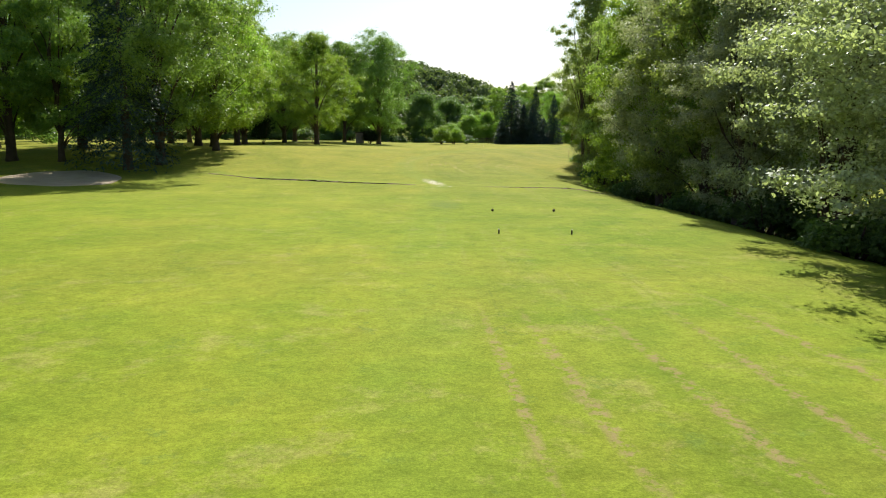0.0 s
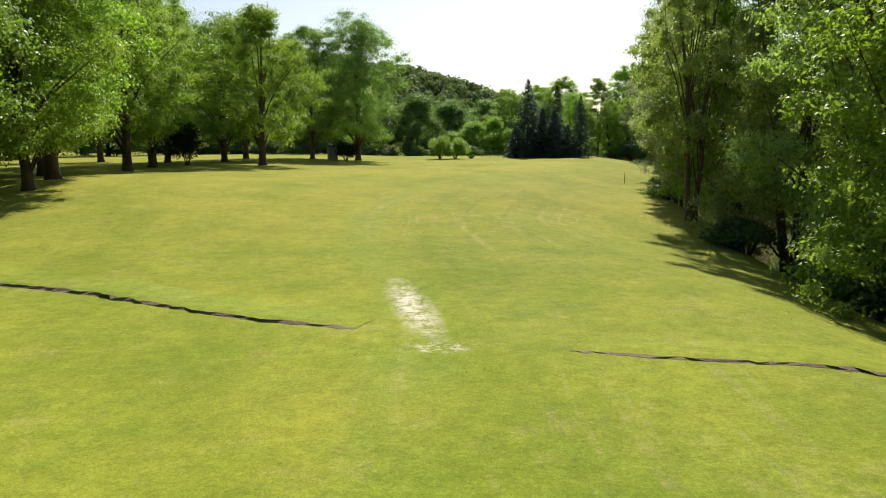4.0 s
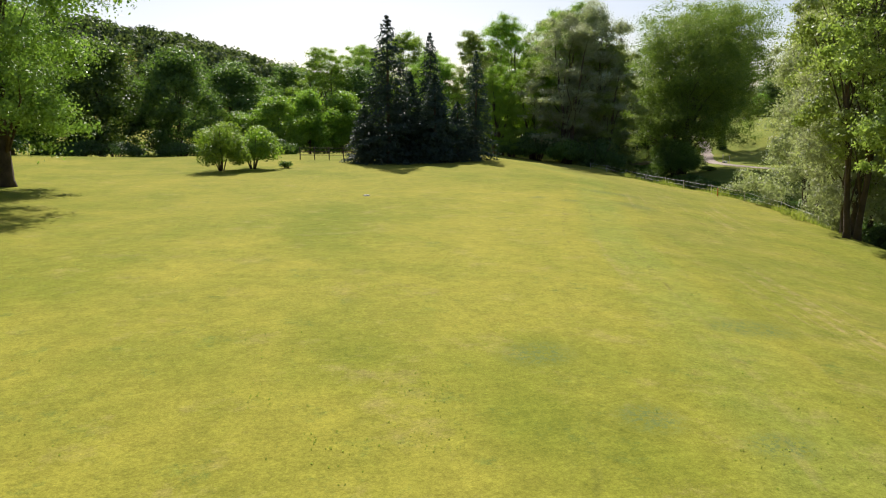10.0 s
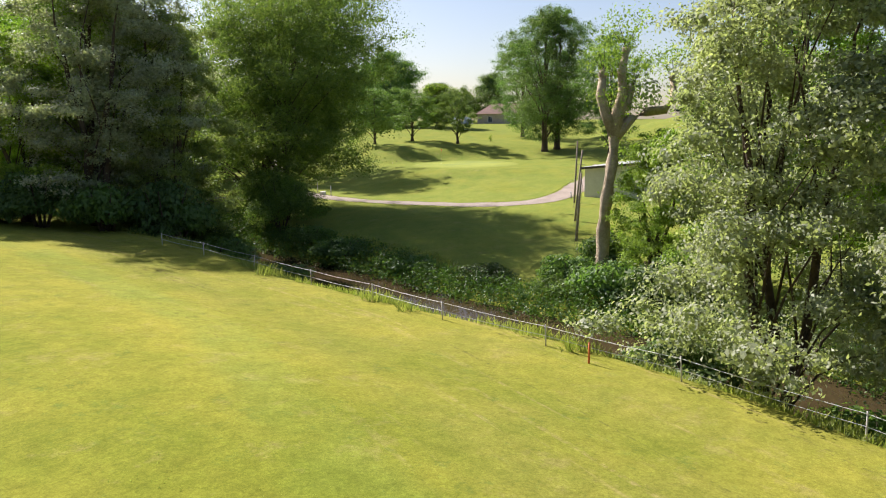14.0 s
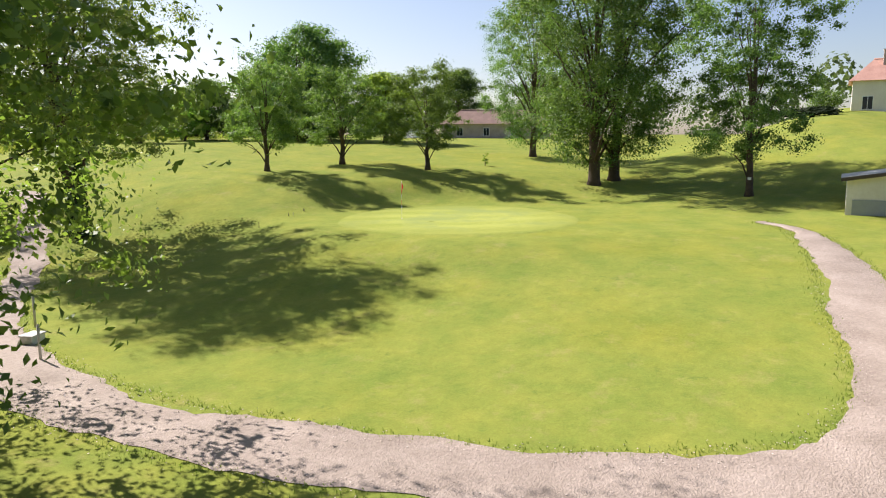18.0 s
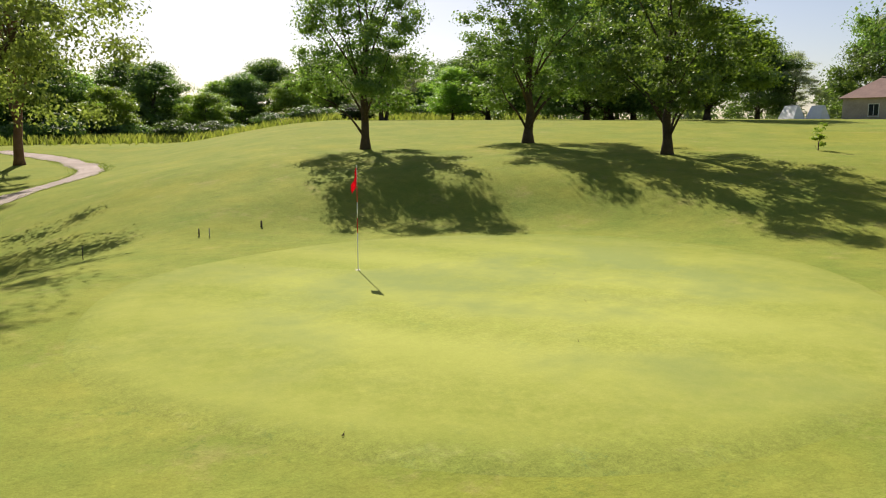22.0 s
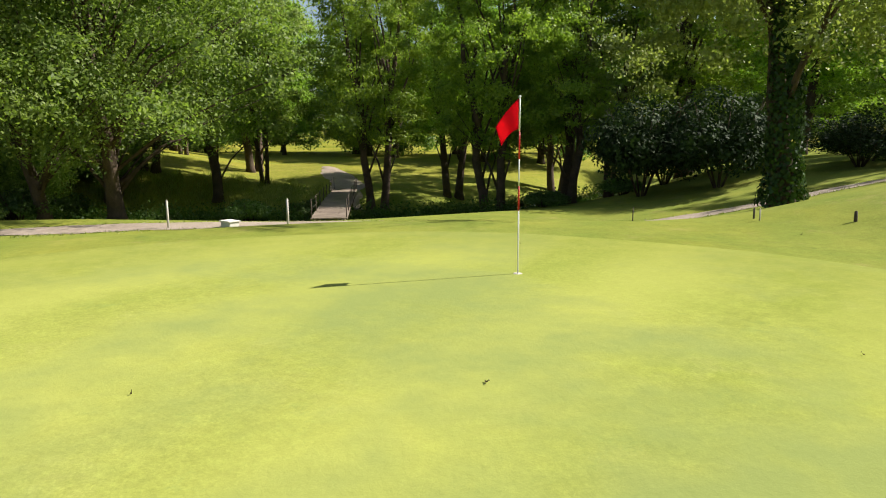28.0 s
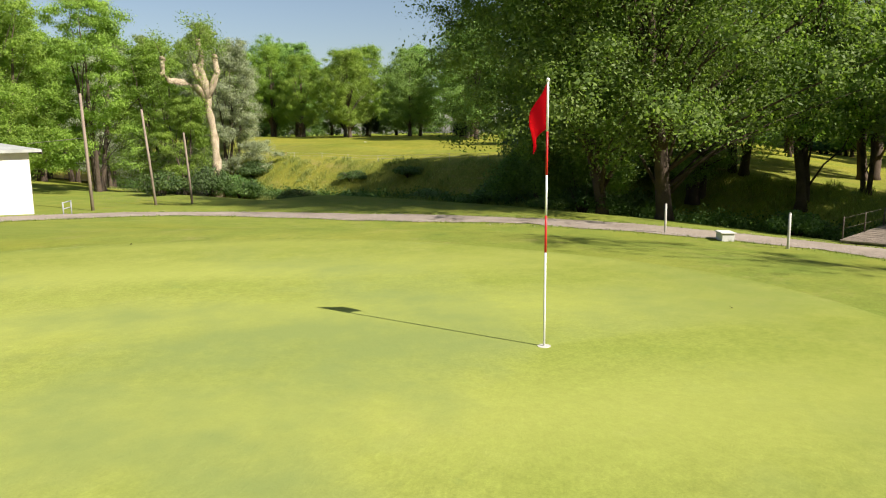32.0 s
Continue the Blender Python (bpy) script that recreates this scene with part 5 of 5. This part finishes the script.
stake("marker_stake", -61.7, -45.2, 0.55, 0.03, solid("orange_paint", (0.62, 0.16, 0.05), 0.6), "short orange marker stake by the bank")
stake("wooden_stake", -77.2, -74.1, 0.95, 0.035, OLD_WOOD, "thin brown wooden stake at the fairway edge")
stake("wooden_stake", -112.4, -64.0, 0.9, 0.035, OLD_WOOD, "thin brown wooden stake under park trees")
stake("white_post", -20.2, 2.9, 1.15, 0.045, STAKE, "pale wooden post beside the footbridge")
stake("white_post", -22.6, -1.2, 1.1, 0.045, STAKE, "pale wooden post beside the gravel path")
block = thing("concrete_block", -21.5, 0.95, label="small pale concrete block beside the path", category="block", turn=20)
part("body", box_bm(-0.32, -0.22, -0.1, 0.32, 0.22, 0.26, 0.02), CONCRETE, block)
part("cap", box_bm(-0.36, -0.26, 0.262, 0.36, 0.26, 0.31, 0.012), CONCRETE, block)
plate = thing("distance_marker", -86.1, -48.6, label="white flat marker board lying on the fairway", category="marker", turn=-35)
part("board", box_bm(-0.15, -0.08, -0.02, 0.15, 0.08, 0.05, 0.012), WHITE, plate)
part("peg", tube_bm([(0, 0, 0.03), (0, 0, 0.07)], [0.02, 0.015], 8), STAKE, plate)

# the footbridge
A, B = Vector((-22.6, 5.4, -2.12)), Vector((-39.2, 12.4, -2.35))
along = (B - A).normalized()
side = Vector((-along.y, along.x, 0))
bridge = thing("footbridge", 0, 0, 0.0, label="narrow wooden plank footbridge with thin rails over the stream", category="bridge")
bridge.location = (0, 0, 0)
length, r = (B - A).length, np.random.default_rng(31)
for k in (-0.6, 0.6):
    bm = bmesh.new()
    vs = []
    for end in (A, B):
        for dx, dz in ((-0.07, -0.08), (0.07, -0.08), (0.07, -0.32), (-0.07, -0.32)):
            vs.append(bm.verts.new(end + side * (k + dx) + Vector((0, 0, dz))))
    for q in range(4):
        bm.faces.new((vs[q], vs[(q + 1) % 4], vs[4 + (q + 1) % 4], vs[4 + q]))
    bm.faces.new(vs[3::-1])
    bm.faces.new(vs[4:])
    part("beam", bm, OLD_WOOD, bridge)
me = bpy.data.meshes.new("plank")
bm = box_bm(-0.082, -0.8, -0.055, 0.082, 0.8, 0.0, 0.006)
bm.to_mesh(me)
bm.free()
me.materials.append(DECK)
for i in range(int(length / 0.178)):
    board = new("plank", me)
    board.parent = bridge
    p = A + along * (0.1 + i * 0.178) + Vector((0, 0, 0.02 + 0.10 * math.sin(math.pi * i * 0.178 / length) + r.normal(0, 0.004)))
    board.matrix_local = Matrix.Translation(p) @ Matrix.Rotation(math.atan2(along.y, along.x) + r.normal(0, 0.008), 4, "Z")
for k in (-0.76, 0.76):
    tops = []
    for i in range(8):
        p = A + along * (0.2 + i * (length - 0.4) / 7) + side * k
        part("rail_post", tube_bm([p + Vector((0, 0, -0.25)), p + Vector((0, 0, 0.4)), p + Vector((0, 0, 0.82))], [0.026, 0.024, 0.022], 8), DARK_TRIM, bridge)
        tops.append(p + Vector((0, 0, 0.78)))
    for drop in (0.0, 0.38):
        part("rail_wire", tube_bm([q - Vector((0, 0, drop)) for q in tops], [0.006] * 8, 6), DARK_TRIM, bridge)

# the pollarded tree
pollard = thing("pollard_tree", -41.6, -37.9, label="pale pollarded tree trunk with knobbly arms and leafy sprouts", category="tree")
r = np.random.default_rng(32)
trunk_line, trunk_rad = [(0, 0, -0.4), (0.02, 0, 0.5)], [0.52, 0.42]
for k in range(1, 14):
    trunk_line.append((0.12 * math.sin(k * 0.6) + 0.018 * k + r.normal(0, 0.03), 0.14 * math.sin(k * 0.45) - 0.02 * k + r.normal(0, 0.03), 0.5 + k * 0.6))
    trunk_rad.append(0.35 - 0.006 * k + 0.05 * math.sin(k * 2.1) + r.uniform(-0.02, 0.05))
part("trunk", tube_bm(trunk_line, trunk_rad, 14), PALE_BARK, pollard)
fork = Vector(trunk_line[-1])
ARMS = (([(0, 0, -0.5), (0.55, -0.65, 0.5), (1.15, -1.3, 0.85), (1.85, -2.1, 0.95), (2.15, -2.45, 1.5), (2.1, -2.4, 2.6)], [0.32, 0.29, 0.26, 0.24, 0.2, 0.17]),
        ([(0, 0, -0.4), (0.1, -0.15, 0.9), (0.35, -0.3, 1.9), (0.15, -0.25, 2.9), (0.3, -0.4, 4.0)], [0.36, 0.32, 0.26, 0.22, 0.17]),
        ([(0, 0, -0.3), (-0.3, 0.4, 0.8), (-0.55, 0.6, 1.7), (-0.4, 0.55, 2.8)], [0.3, 0.27, 0.25, 0.19]), ([(0.1, -0.1, 0.6), (0.55, -0.5, 1.3), (0.6, -0.6, 2.0)], [0.24, 0.22, 0.19]))
spots = []
for pts, rad in ARMS:
    pts = [fork + Vector(p) for p in pts]
    limb = part("limb", tube_bm(pts, rad, 10), PALE_BARK, pollard)
    for p, q in ((pts[-1], rad[-1]), (pts[-2], rad[-2] * 0.8)):
        bm = bmesh.new()
        bmesh.ops.create_icosphere(bm, subdivisions=2, radius=q * 1.35, matrix=Matrix.Translation(p))
        for v in bm.verts:
            v.co += noise.noise_vector(v.co * 3.1) * 0.10
        part("knuckle", bm, PALE_BARK, limb)
    spots += [pts[-1] + Vector((0, 0, 0.3)), pts[-2]]
    for k in range(4):
        a = r.uniform(0, 6.28)
        tip = pts[-1] + Vector((math.cos(a) * r.uniform(0.3, 0.9), math.sin(a) * r.uniform(0.3, 0.9), r.uniform(0.6, 1.7)))
        part("twig", tube_bm([pts[-1], pts[-1].lerp(tip, 0.5) + Vector((0, 0, 0.1)), tip], [0.03, 0.02, 0.006], 5), BARK, limb)
        spots.append(tip)
spots += [fork + Vector((0.3, -0.2, d)) for d in (-0.6, -1.6, -3.2, -4.2, -5.2, 0.8, 1.6)]
r = np.random.default_rng(33)
sprout = np.array(spots)[r.integers(0, len(spots), 5200)] + r.normal(size=(5200, 3)) * (0.40, 0.40, 0.38)
leaf_ob = new("foliage", quads_mesh("foliage", leaves(sprout, r.normal(size=(5200, 3)) + (0, 0, 0.5), 0.15, r), LIME))
leaf_ob.parent = pollard

# the ball-stop net on tall posts
net = thing("ball_net", 0, 0, 0.0, label="sagging dark ball-stop net between tall leaning wooden posts", category="net")
net.location = (0, 0, 0)
NET = [((-19.3, -26.75), (-19.3, -26.95), 3.63), ((-26.45, -29.85), (-26.3, -30.3), 3.15), ((-32.4, -32.5), (-32.2, -32.7), 1.85), ((-37.4, -34.6), (-37.5, -34.6), 1.4)]
for (bx, by), (tx, ty), top in NET[:3]:
    z = ground_z(bx, by)
    part("post", tube_bm([(bx, by, z - 0.3), ((bx + tx) / 2, (by + ty) / 2, (z + top) / 2), (tx, ty, top)], [0.08, 0.075, 0.06], 10), OLD_WOOD, net)
for ((ax, ay), (atx, aty), atop), ((bx, by), (btx, bty), btop) in zip(NET[:-1], NET[1:]):
    za, zb = ground_z(ax, ay), ground_z(bx, by)
    verts, faces = [], []

    def strand(p, q):
        d = (Vector(q) - Vector(p)).normalized()
        u = d.orthogonal().normalized() * 0.0016
        v = d.cross(u)
        n = len(verts)
        for e in (p, q):
            verts.extend([Vector(e) + u, Vector(e) + v, Vector(e) - u, Vector(e) - v])
        for k in range(4):
            faces.append((n + k, n + (k + 1) % 4, n + 4 + (k + 1) % 4, n + 4 + k))

    def net_at(u, v):
        low = Vector((ax + (bx - ax) * u, ay + (by - ay) * u, za + (zb - za) * u + 0.05))
        high = Vector((atx + (btx - atx) * u, aty + (bty - aty) * u, (atop + (btop - atop) * u) * 0.62 - 0.35 * math.sin(math.pi * u)))
        return low.lerp(high, v) + Vector((0, 0.12 * math.sin(5 * u), 0))

    for i in range(33):
        for k in range(4):
            strand(net_at(i / 32, k / 4), net_at(i / 32, (k + 1) / 4))
    for j in range(17):
        for k in range(8):
            strand(net_at(k / 8, j / 16), net_at((k + 1) / 8, j / 16))
    panel = mesh_object("net_panel", verts, faces, NETTING, net)
part("top_wire", tube_bm([(-19.3, -26.95, 1.6), (-15.9, -26.3, 1.4)], [0.012, 0.012], 5), NETTING, net)


def shed(name, x0, x1, y0, y1, base, north, south, wall, label, over=0.3, door=None, eave=0.12):
    """A shed whose single roof slope rises from its north end to its south end."""
    s = thing(name, 0, 0, 0.0, label=label, category="shed")
    s.location = (0, 0, 0)
    t = 0.2

    def top(y):
        return north + (south - north) * (y1 - y) / (y1 - y0)

    for wname, xa, xb, ya, yb in (("wall", x0, x0 + t, y0, y1), ("wall", x1 - t, x1, y0, y1), ("wall", x0 + t, x1 - t, y1 - t, y1), ("wall", x0 + t, x1 - t, y0, y0 + t)):
        part(wname, slab_like(xa, xb, ya, yb, base, top), wall, s)
    lift = 0.03
    roof = part("roof", slab_bm([(x0 - over, y0 - over, top(y0 - over) + lift + eave), (x1 + over, y0 - over, top(y0 - over) + lift + eave), (x1 + over, y1 + over, top(y1 + over) + lift + eave), (x0 - over, y1 + over, top(y1 + over) + lift + eave)], eave), ROOFING, s)
    for xa in (x0 - over - 0.03, x1 + over + 0.003):
        part("fascia", slab_bm([(xa, y0 - over, top(y0 - over) + lift + eave - 0.01), (xa + 0.027, y0 - over, top(y0 - over) + lift + eave - 0.01), (xa + 0.027, y1 + over, top(y1 + over) + lift + eave - 0.01), (xa, y1 + over, top(y1 + over) + lift + eave - 0.01)], 0.2), DARK_TRIM, roof)
    if door:
        d = part("door", box_bm(x0 - 0.05, door[0], base + 0.15, x0 - 0.004, door[1], base + 2.1, 0.01), DOOR_GREY, s, "grey metal door")
        part("handle", box_bm(x0 - 0.1, door[0] + 0.12, base + 1.05, x0 - 0.052, door[0] + 0.24, base + 1.1), DARK_TRIM, d)
    return s


def slab_like(xa, xb, ya, yb, base, top):
    """A wall with a sloping top."""
    bm = bmesh.new()
    v = [bm.verts.new(c) for c in ((xa, ya, base), (xb, ya, base), (xb, yb, base), (xa, yb, base), (xa, ya, top(ya)), (xb, ya, top(ya)), (xb, yb, top(yb)), (xa, yb, top(yb)))]
    for f in ((0, 3, 2, 1), (4, 5, 6, 7), (0, 1, 5, 4), (1, 2, 6, 5), (2, 3, 7, 6), (3, 0, 4, 7)):
        bm.faces.new([v[k] for k in f])
    return bm


shed("long_shed", -15.9, -6.5, -43.0, -26.3, -2.6, 1.05, 2.75, RENDER, "long grey-beige rendered shed with a pale sloping roof", 0.35)
shed("small_shed", 10.1, 14.6, -29.4, -22.4, -1.0, 2.2, 3.3, CREAM, "small cream shed with a grey metal door", 0.3, (-24.3, -22.7))
rail = thing("low_rail", -16.7, -25.3, label="low grey metal rail beside the shed corner", category="rail", turn=30)
for k in (-0.45, 0.45):
    part("leg", tube_bm([(k, 0, -0.15), (k, 0, 0.3), (k, 0, 0.56)], [0.03, 0.03, 0.03], 8), DOOR_GREY, rail)
for h in (0.28, 0.54):
    part("bar", tube_bm([(-0.5, 0, h), (0, 0, h), (0.5, 0, h)], [0.022, 0.022, 0.022], 8), DOOR_GREY, rail)

kiosk = thing("kiosk", -107.1, -41.3, label="small weathered wooden box-shaped kiosk with a flat lid", category="kiosk", turn=10)
part("body", box_bm(-0.65, -0.6, -0.1, 0.65, 0.6, 1.75, 0.03), OLD_WOOD, kiosk)
part("roof", box_bm(-0.8, -0.75, 1.752, 0.8, 0.75, 1.88, 0.02), DARK_TRIM, kiosk)

# poles behind the sheds
for x, y, h, rad in ((22.2, -28.7, 4.0, 0.09), (7.2, -33.8, 5.3, 0.1), (52.3, -33.5, 8.5, 0.13)):
    stake("pole", x, y, h, rad, OLD_WOOD, "tall grey-brown wooden pole behind the sheds", "pole")


# ---- houses ----
def window(parent, x, y, z, w, h, face, depth=0.12, pane=PANE):
    """A framed window; face: 'x' or 'y', with the sign of the outward way."""
    axis, sign = face[1], -1 if face[0] == "-" else 1
    f = new("window")
    f.parent = parent
    for name, a0, a1, b0, b1, mat, off in (("pane", -w / 2, w / 2, 0, h, pane, 0.012), ("frame", -w / 2 - 0.07, -w / 2, -0.07, h + 0.07, WHITE, 0.04), ("frame", w / 2, w / 2 + 0.07, -0.07, h + 0.07, WHITE, 0.04),
                                           ("frame", -w / 2, w / 2, h, h + 0.07, WHITE, 0.04), ("sill", -w / 2 - 0.12, w / 2 + 0.12, -0.16, -0.072, CONCRETE, 0.09), ("mullion", -0.025, 0.025, 0.002, h - 0.002, WHITE, 0.03)):
        if axis == "x":
            bm = box_bm(x, y + a0, z + b0, x + sign * off, y + a1, z + b1)
        else:
            bm = box_bm(x + a0, y, z + b0, x + a1, y + sign * off, z + b1)
        part(name, bm, mat, f)
    return f


def house(name, x, y, turn, lx, ly, base, eaves, ridge, wall, roof_mat, label, windows, chimneys=(), hip=0.0, dormers=()):
    h = thing(name, x, y, base, turn, label, "house")
    t = 0.35
    for xa, xb, ya, yb in ((-lx / 2, lx / 2, -ly / 2, -ly / 2 + t), (-lx / 2, lx / 2, ly / 2 - t, ly / 2), (-lx / 2, -lx / 2 + t, -ly / 2 + t, ly / 2 - t), (lx / 2 - t, lx / 2, -ly / 2 + t, ly / 2 - t)):
        part("wall", box_bm(xa, ya, -1.5, xb, yb, eaves), wall, h)
    o, rise = 0.45, ridge - eaves
    bm = bmesh.new()
    a = [bm.verts.new(c) for c in ((-lx / 2 - o, -ly / 2 - o, eaves), (lx / 2 + o, -ly / 2 - o, eaves), (lx / 2 + o, ly / 2 + o, eaves), (-lx / 2 - o, ly / 2 + o, eaves))]
    r0, r1 = bm.verts.new((-lx / 2 - o + hip, 0, eaves + rise)), bm.verts.new((lx / 2 + o - hip, 0, eaves + rise))
    for f in ((a[0], a[1], r1, r0), (a[2], a[3], r0, r1), (a[3], a[0], r0), (a[1], a[2], r1), (a[3], a[2], a[1], a[0])):
        bm.faces.new(f)
    roof = part("roof", bm, roof_mat, h)
    part("ridge", tube_bm([r0v for r0v in ((-lx / 2 - o + hip, 0, ridge + 0.03), (lx / 2 + o - hip, 0, ridge + 0.03))], [0.09, 0.09], 8), roof_mat, roof)
    for cx, cy in chimneys:
        c = part("chimney", box_bm(cx - 0.45, cy - 0.35, eaves, cx + 0.45, cy + 0.35, ridge + 0.9, 0.02), STONE, roof)
        part("chimney_cap", box_bm(cx - 0.52, cy - 0.42, ridge + 0.902, cx + 0.52, cy + 0.42, ridge + 1.02), CONCRETE, h)
    for wx, wy, wz, ww, wh, face in windows:
        window(h, wx, wy, wz, ww, wh, face)
    for dx in dormers:
        d = part("dormer", box_bm(-dx[1], dx[0] - 0.7, eaves, -dx[1] + 2.0, dx[0] + 0.7, eaves + 1.9, 0.02), CREAM, h)
        part("dormer_roof", slab_bm([(-dx[1] - 0.3, dx[0] - 0.95, eaves + 2.1), (-dx[1] + 2.2, dx[0] - 0.95, eaves + 2.3), (-dx[1] + 2.2, dx[0] + 0.95, eaves + 2.3), (-dx[1] - 0.3, dx[0] + 0.95, eaves + 2.1)], 0.16), SLATE, d)
        part("dormer_pane", box_bm(-dx[1] - 0.02, dx[0] - 0.4, eaves + 0.5, -dx[1] - 0.004, dx[0] + 0.4, eaves + 1.6), PANE, d)
    return h


house("farmhouse", 66, -28.4, 90, 11.6, 8, 6.8, 4.2, 6.9, CREAM, TILE, "cream farmhouse with a red tiled roof and chimney", [(4.2, 4, 1.0, 1.0, 1.4, "+y"), (1.4, 4, 1.0, 1.0, 1.4, "+y"), (-1.4, 4, 1.0, 1.0, 1.4, "+y"), (-4.2, 4, 1.0, 1.0, 1.4, "+y")], [(2.4, 1.0)], 2.5)
house("manor_house", 77.0, -39.4, 0, 9, 16, 7.4, 7.0, 10.2, CREAM, SLATE, "tall cream house with a slate roof and dormers", [(-4.5, 5.5, 1.2, 1.1, 1.8, "-x"), (-4.5, 1.5, 1.2, 1.1, 1.8, "-x"), (-4.5, -2.5, 1.2, 1.1, 1.8, "-x"), (-4.5, 5.5, 4.3, 1.1, 1.6, "-x"), (-4.5, 1.5, 4.3, 1.1, 1.6, "-x")], [(0, 6.0)], 0.0, ((5.5, 4.3), (1.8, 4.3)))
house("stone_house", 79.3, 30.5, 116, 18, 8, 4.4, 2.9, 5.3, STONE, BROWN_TILE, "low pinkish stone house with a brown hipped roof", [(6.0, 4, 1.0, 0.9, 1.2, "+y"), (1.6, 4, 1.0, 0.9, 1.2, "+y"), (-3.0, 4, 1.0, 0.9, 1.2, "+y")], (), 3.6)
for x, y, w in ((69.6, 38.2, 0.9), (67.6, 40.0, 1.0)):
    t = thing("garden_tent", x, y, label="small white garden tent on the lawn", category="tent")
    bm = bmesh.new()
    v = [bm.verts.new(c) for c in ((-w, -w, 0), (w, -w, 0), (w, w, 0), (-w, w, 0), (-w * 0.15, -w * 0.8, 1.5), (w * 0.15, -w * 0.8, 1.5), (w * 0.15, w * 0.8, 1.5), (-w * 0.15, w * 0.8, 1.5))]
    for f in ((4, 5, 6, 7), (0, 1, 5, 4), (1, 2, 6, 5), (2, 3, 7, 6), (3, 0, 4, 7)):
        bm.faces.new([v[k] for k in f])
    part("canvas", bm, WHITE, t)
    part("pole", tube_bm([(0, 0, 0), (0, 0, 1.56)], [0.03, 0.03], 8), OLD_WOOD, t)

# hedges and the farm's trees
hedge = shrub("clipped_hedge", 21.1, 53.1, 1.0, 1.5, 91, DARKBUSH, 2200, 0.18, "dark green clipped hedge block on the lawn", category="hedge")
hedge.matrix_world = pose(21.1, 53.1, ground_z(21.1, 53.1), 0, 0, -20) @ Matrix.Diagonal((1.8, 1.0, 1.0, 1))
again(hedge, 51.5, -18.5, 80, 1.0, 2.0)
farm_bush = shrub("farm_bush", 42.3, -30.8, 2.8, 6.2, 92, DEEP, 4200, 0.26, "rounded dark green bush on the farm slope", category="bush")
again(farm_bush, 45.0, -34.5, 50, 0.6, 0.8)
again(farm_bush, 56, -20, 120, 0.6, 0.7)
again(farm_bush, 60, -42, 200, 0.8, 0.9)
sign = thing("course_sign", -12.2, 52.5, label="small dark blue notice board on two posts", category="sign", turn=20)
part("board", box_bm(-0.6, -0.03, 0.6, 0.6, 0.03, 1.6, 0.01), solid("dark_blue_board", (0.02, 0.04, 0.12), 0.5), sign)
for k in (-0.5, 0.5):
    part("leg", tube_bm([(k, 0.06, -0.2), (k, 0.06, 1.65)], [0.035, 0.035], 8), OLD_WOOD, sign)
part("notice", box_bm(-0.45, -0.038, 1.05, 0.45, -0.034, 1.45), WHITE, sign)


# fallen leaves on the green, and a thin stake at its edge
for k, (x, y, s) in enumerate(((3.19, -2.41, 0.028), (-3.22, -7.76, 0.03), (-0.25, 5.72, 0.028), (2.2, -4.6, 0.016), (0.6, -6.4, 0.015), (4.1, 0.4, 0.016), (-2.0, 1.4, 0.016))):
    leaf = thing("fallen_leaf", x, y, ground_z(x, y) + 0.035, k * 50, "small curled brown leaf lying on the green", "leaf", "fallen leaves")
    bm = bmesh.new()
    v = [bm.verts.new(c) for c in ((-s, 0, 0.012), (-s * 0.2, s * 0.5, 0.002), (s * 0.8, s * 0.1, 0.02), (s, 0, 0.03), (-s * 0.1, -s * 0.5, 0.004), (0, 0, 0.0))]
    for f in ((0, 5, 1), (1, 5, 2), (2, 5, 3), (3, 5, 4), (4, 5, 0)):
        bm.faces.new([v[q] for q in f])
    bmesh.ops.solidify(bm, geom=bm.faces[:], thickness=0.002)
    part("blade", bm, SOIL, leaf)
    part("stalk", tube_bm([(s, 0, 0.03), (s * 1.5, s * 0.1, 0.02)], [0.002, 0.0015], 5), BARK, leaf)
stake("short_peg", -2.0, 6.75, 0.2, 0.02, DARK_TRIM, "short dark peg at the edge of the green")
stake("pale_peg", -1.75, 6.6, 0.22, 0.015, STAKE, "short pale peg beside a dark one at the green's edge")
stake("short_peg", -0.2, 7.05, 0.17, 0.03, DARK_TRIM, "short stout dark peg on the bank above the green")
rails = thing("field_fence", 0, 0, 0.0, label="dark post and rail field fence behind the spruces", category="fence")
rails.location = (0, 0, 0)
for k in range(7):
    x, y = -84.0 + k * 1.35, -12.6 - k * 0.35
    z = ground_z(x, y)
    part("post", tube_bm([(x, y, z - 0.2), (x, y, z + 0.6), (x, y, z + 1.25)], [0.05, 0.05, 0.045], 8), DARK_TRIM, rails)
for h in (0.45, 0.8, 1.12):
    part("rail", tube_bm([(-84.0 + k * 1.35, -12.6 - k * 0.35, ground_z(-84.0 + k * 1.35, -12.6 - k * 0.35) + h) for k in range(7)], [0.03] * 7, 6), DARK_TRIM, rails)
stake("thin_stake", -4.9, 6.4, 0.35, 0.012, DARK_TRIM, "short thin dark stake at the edge of the green")
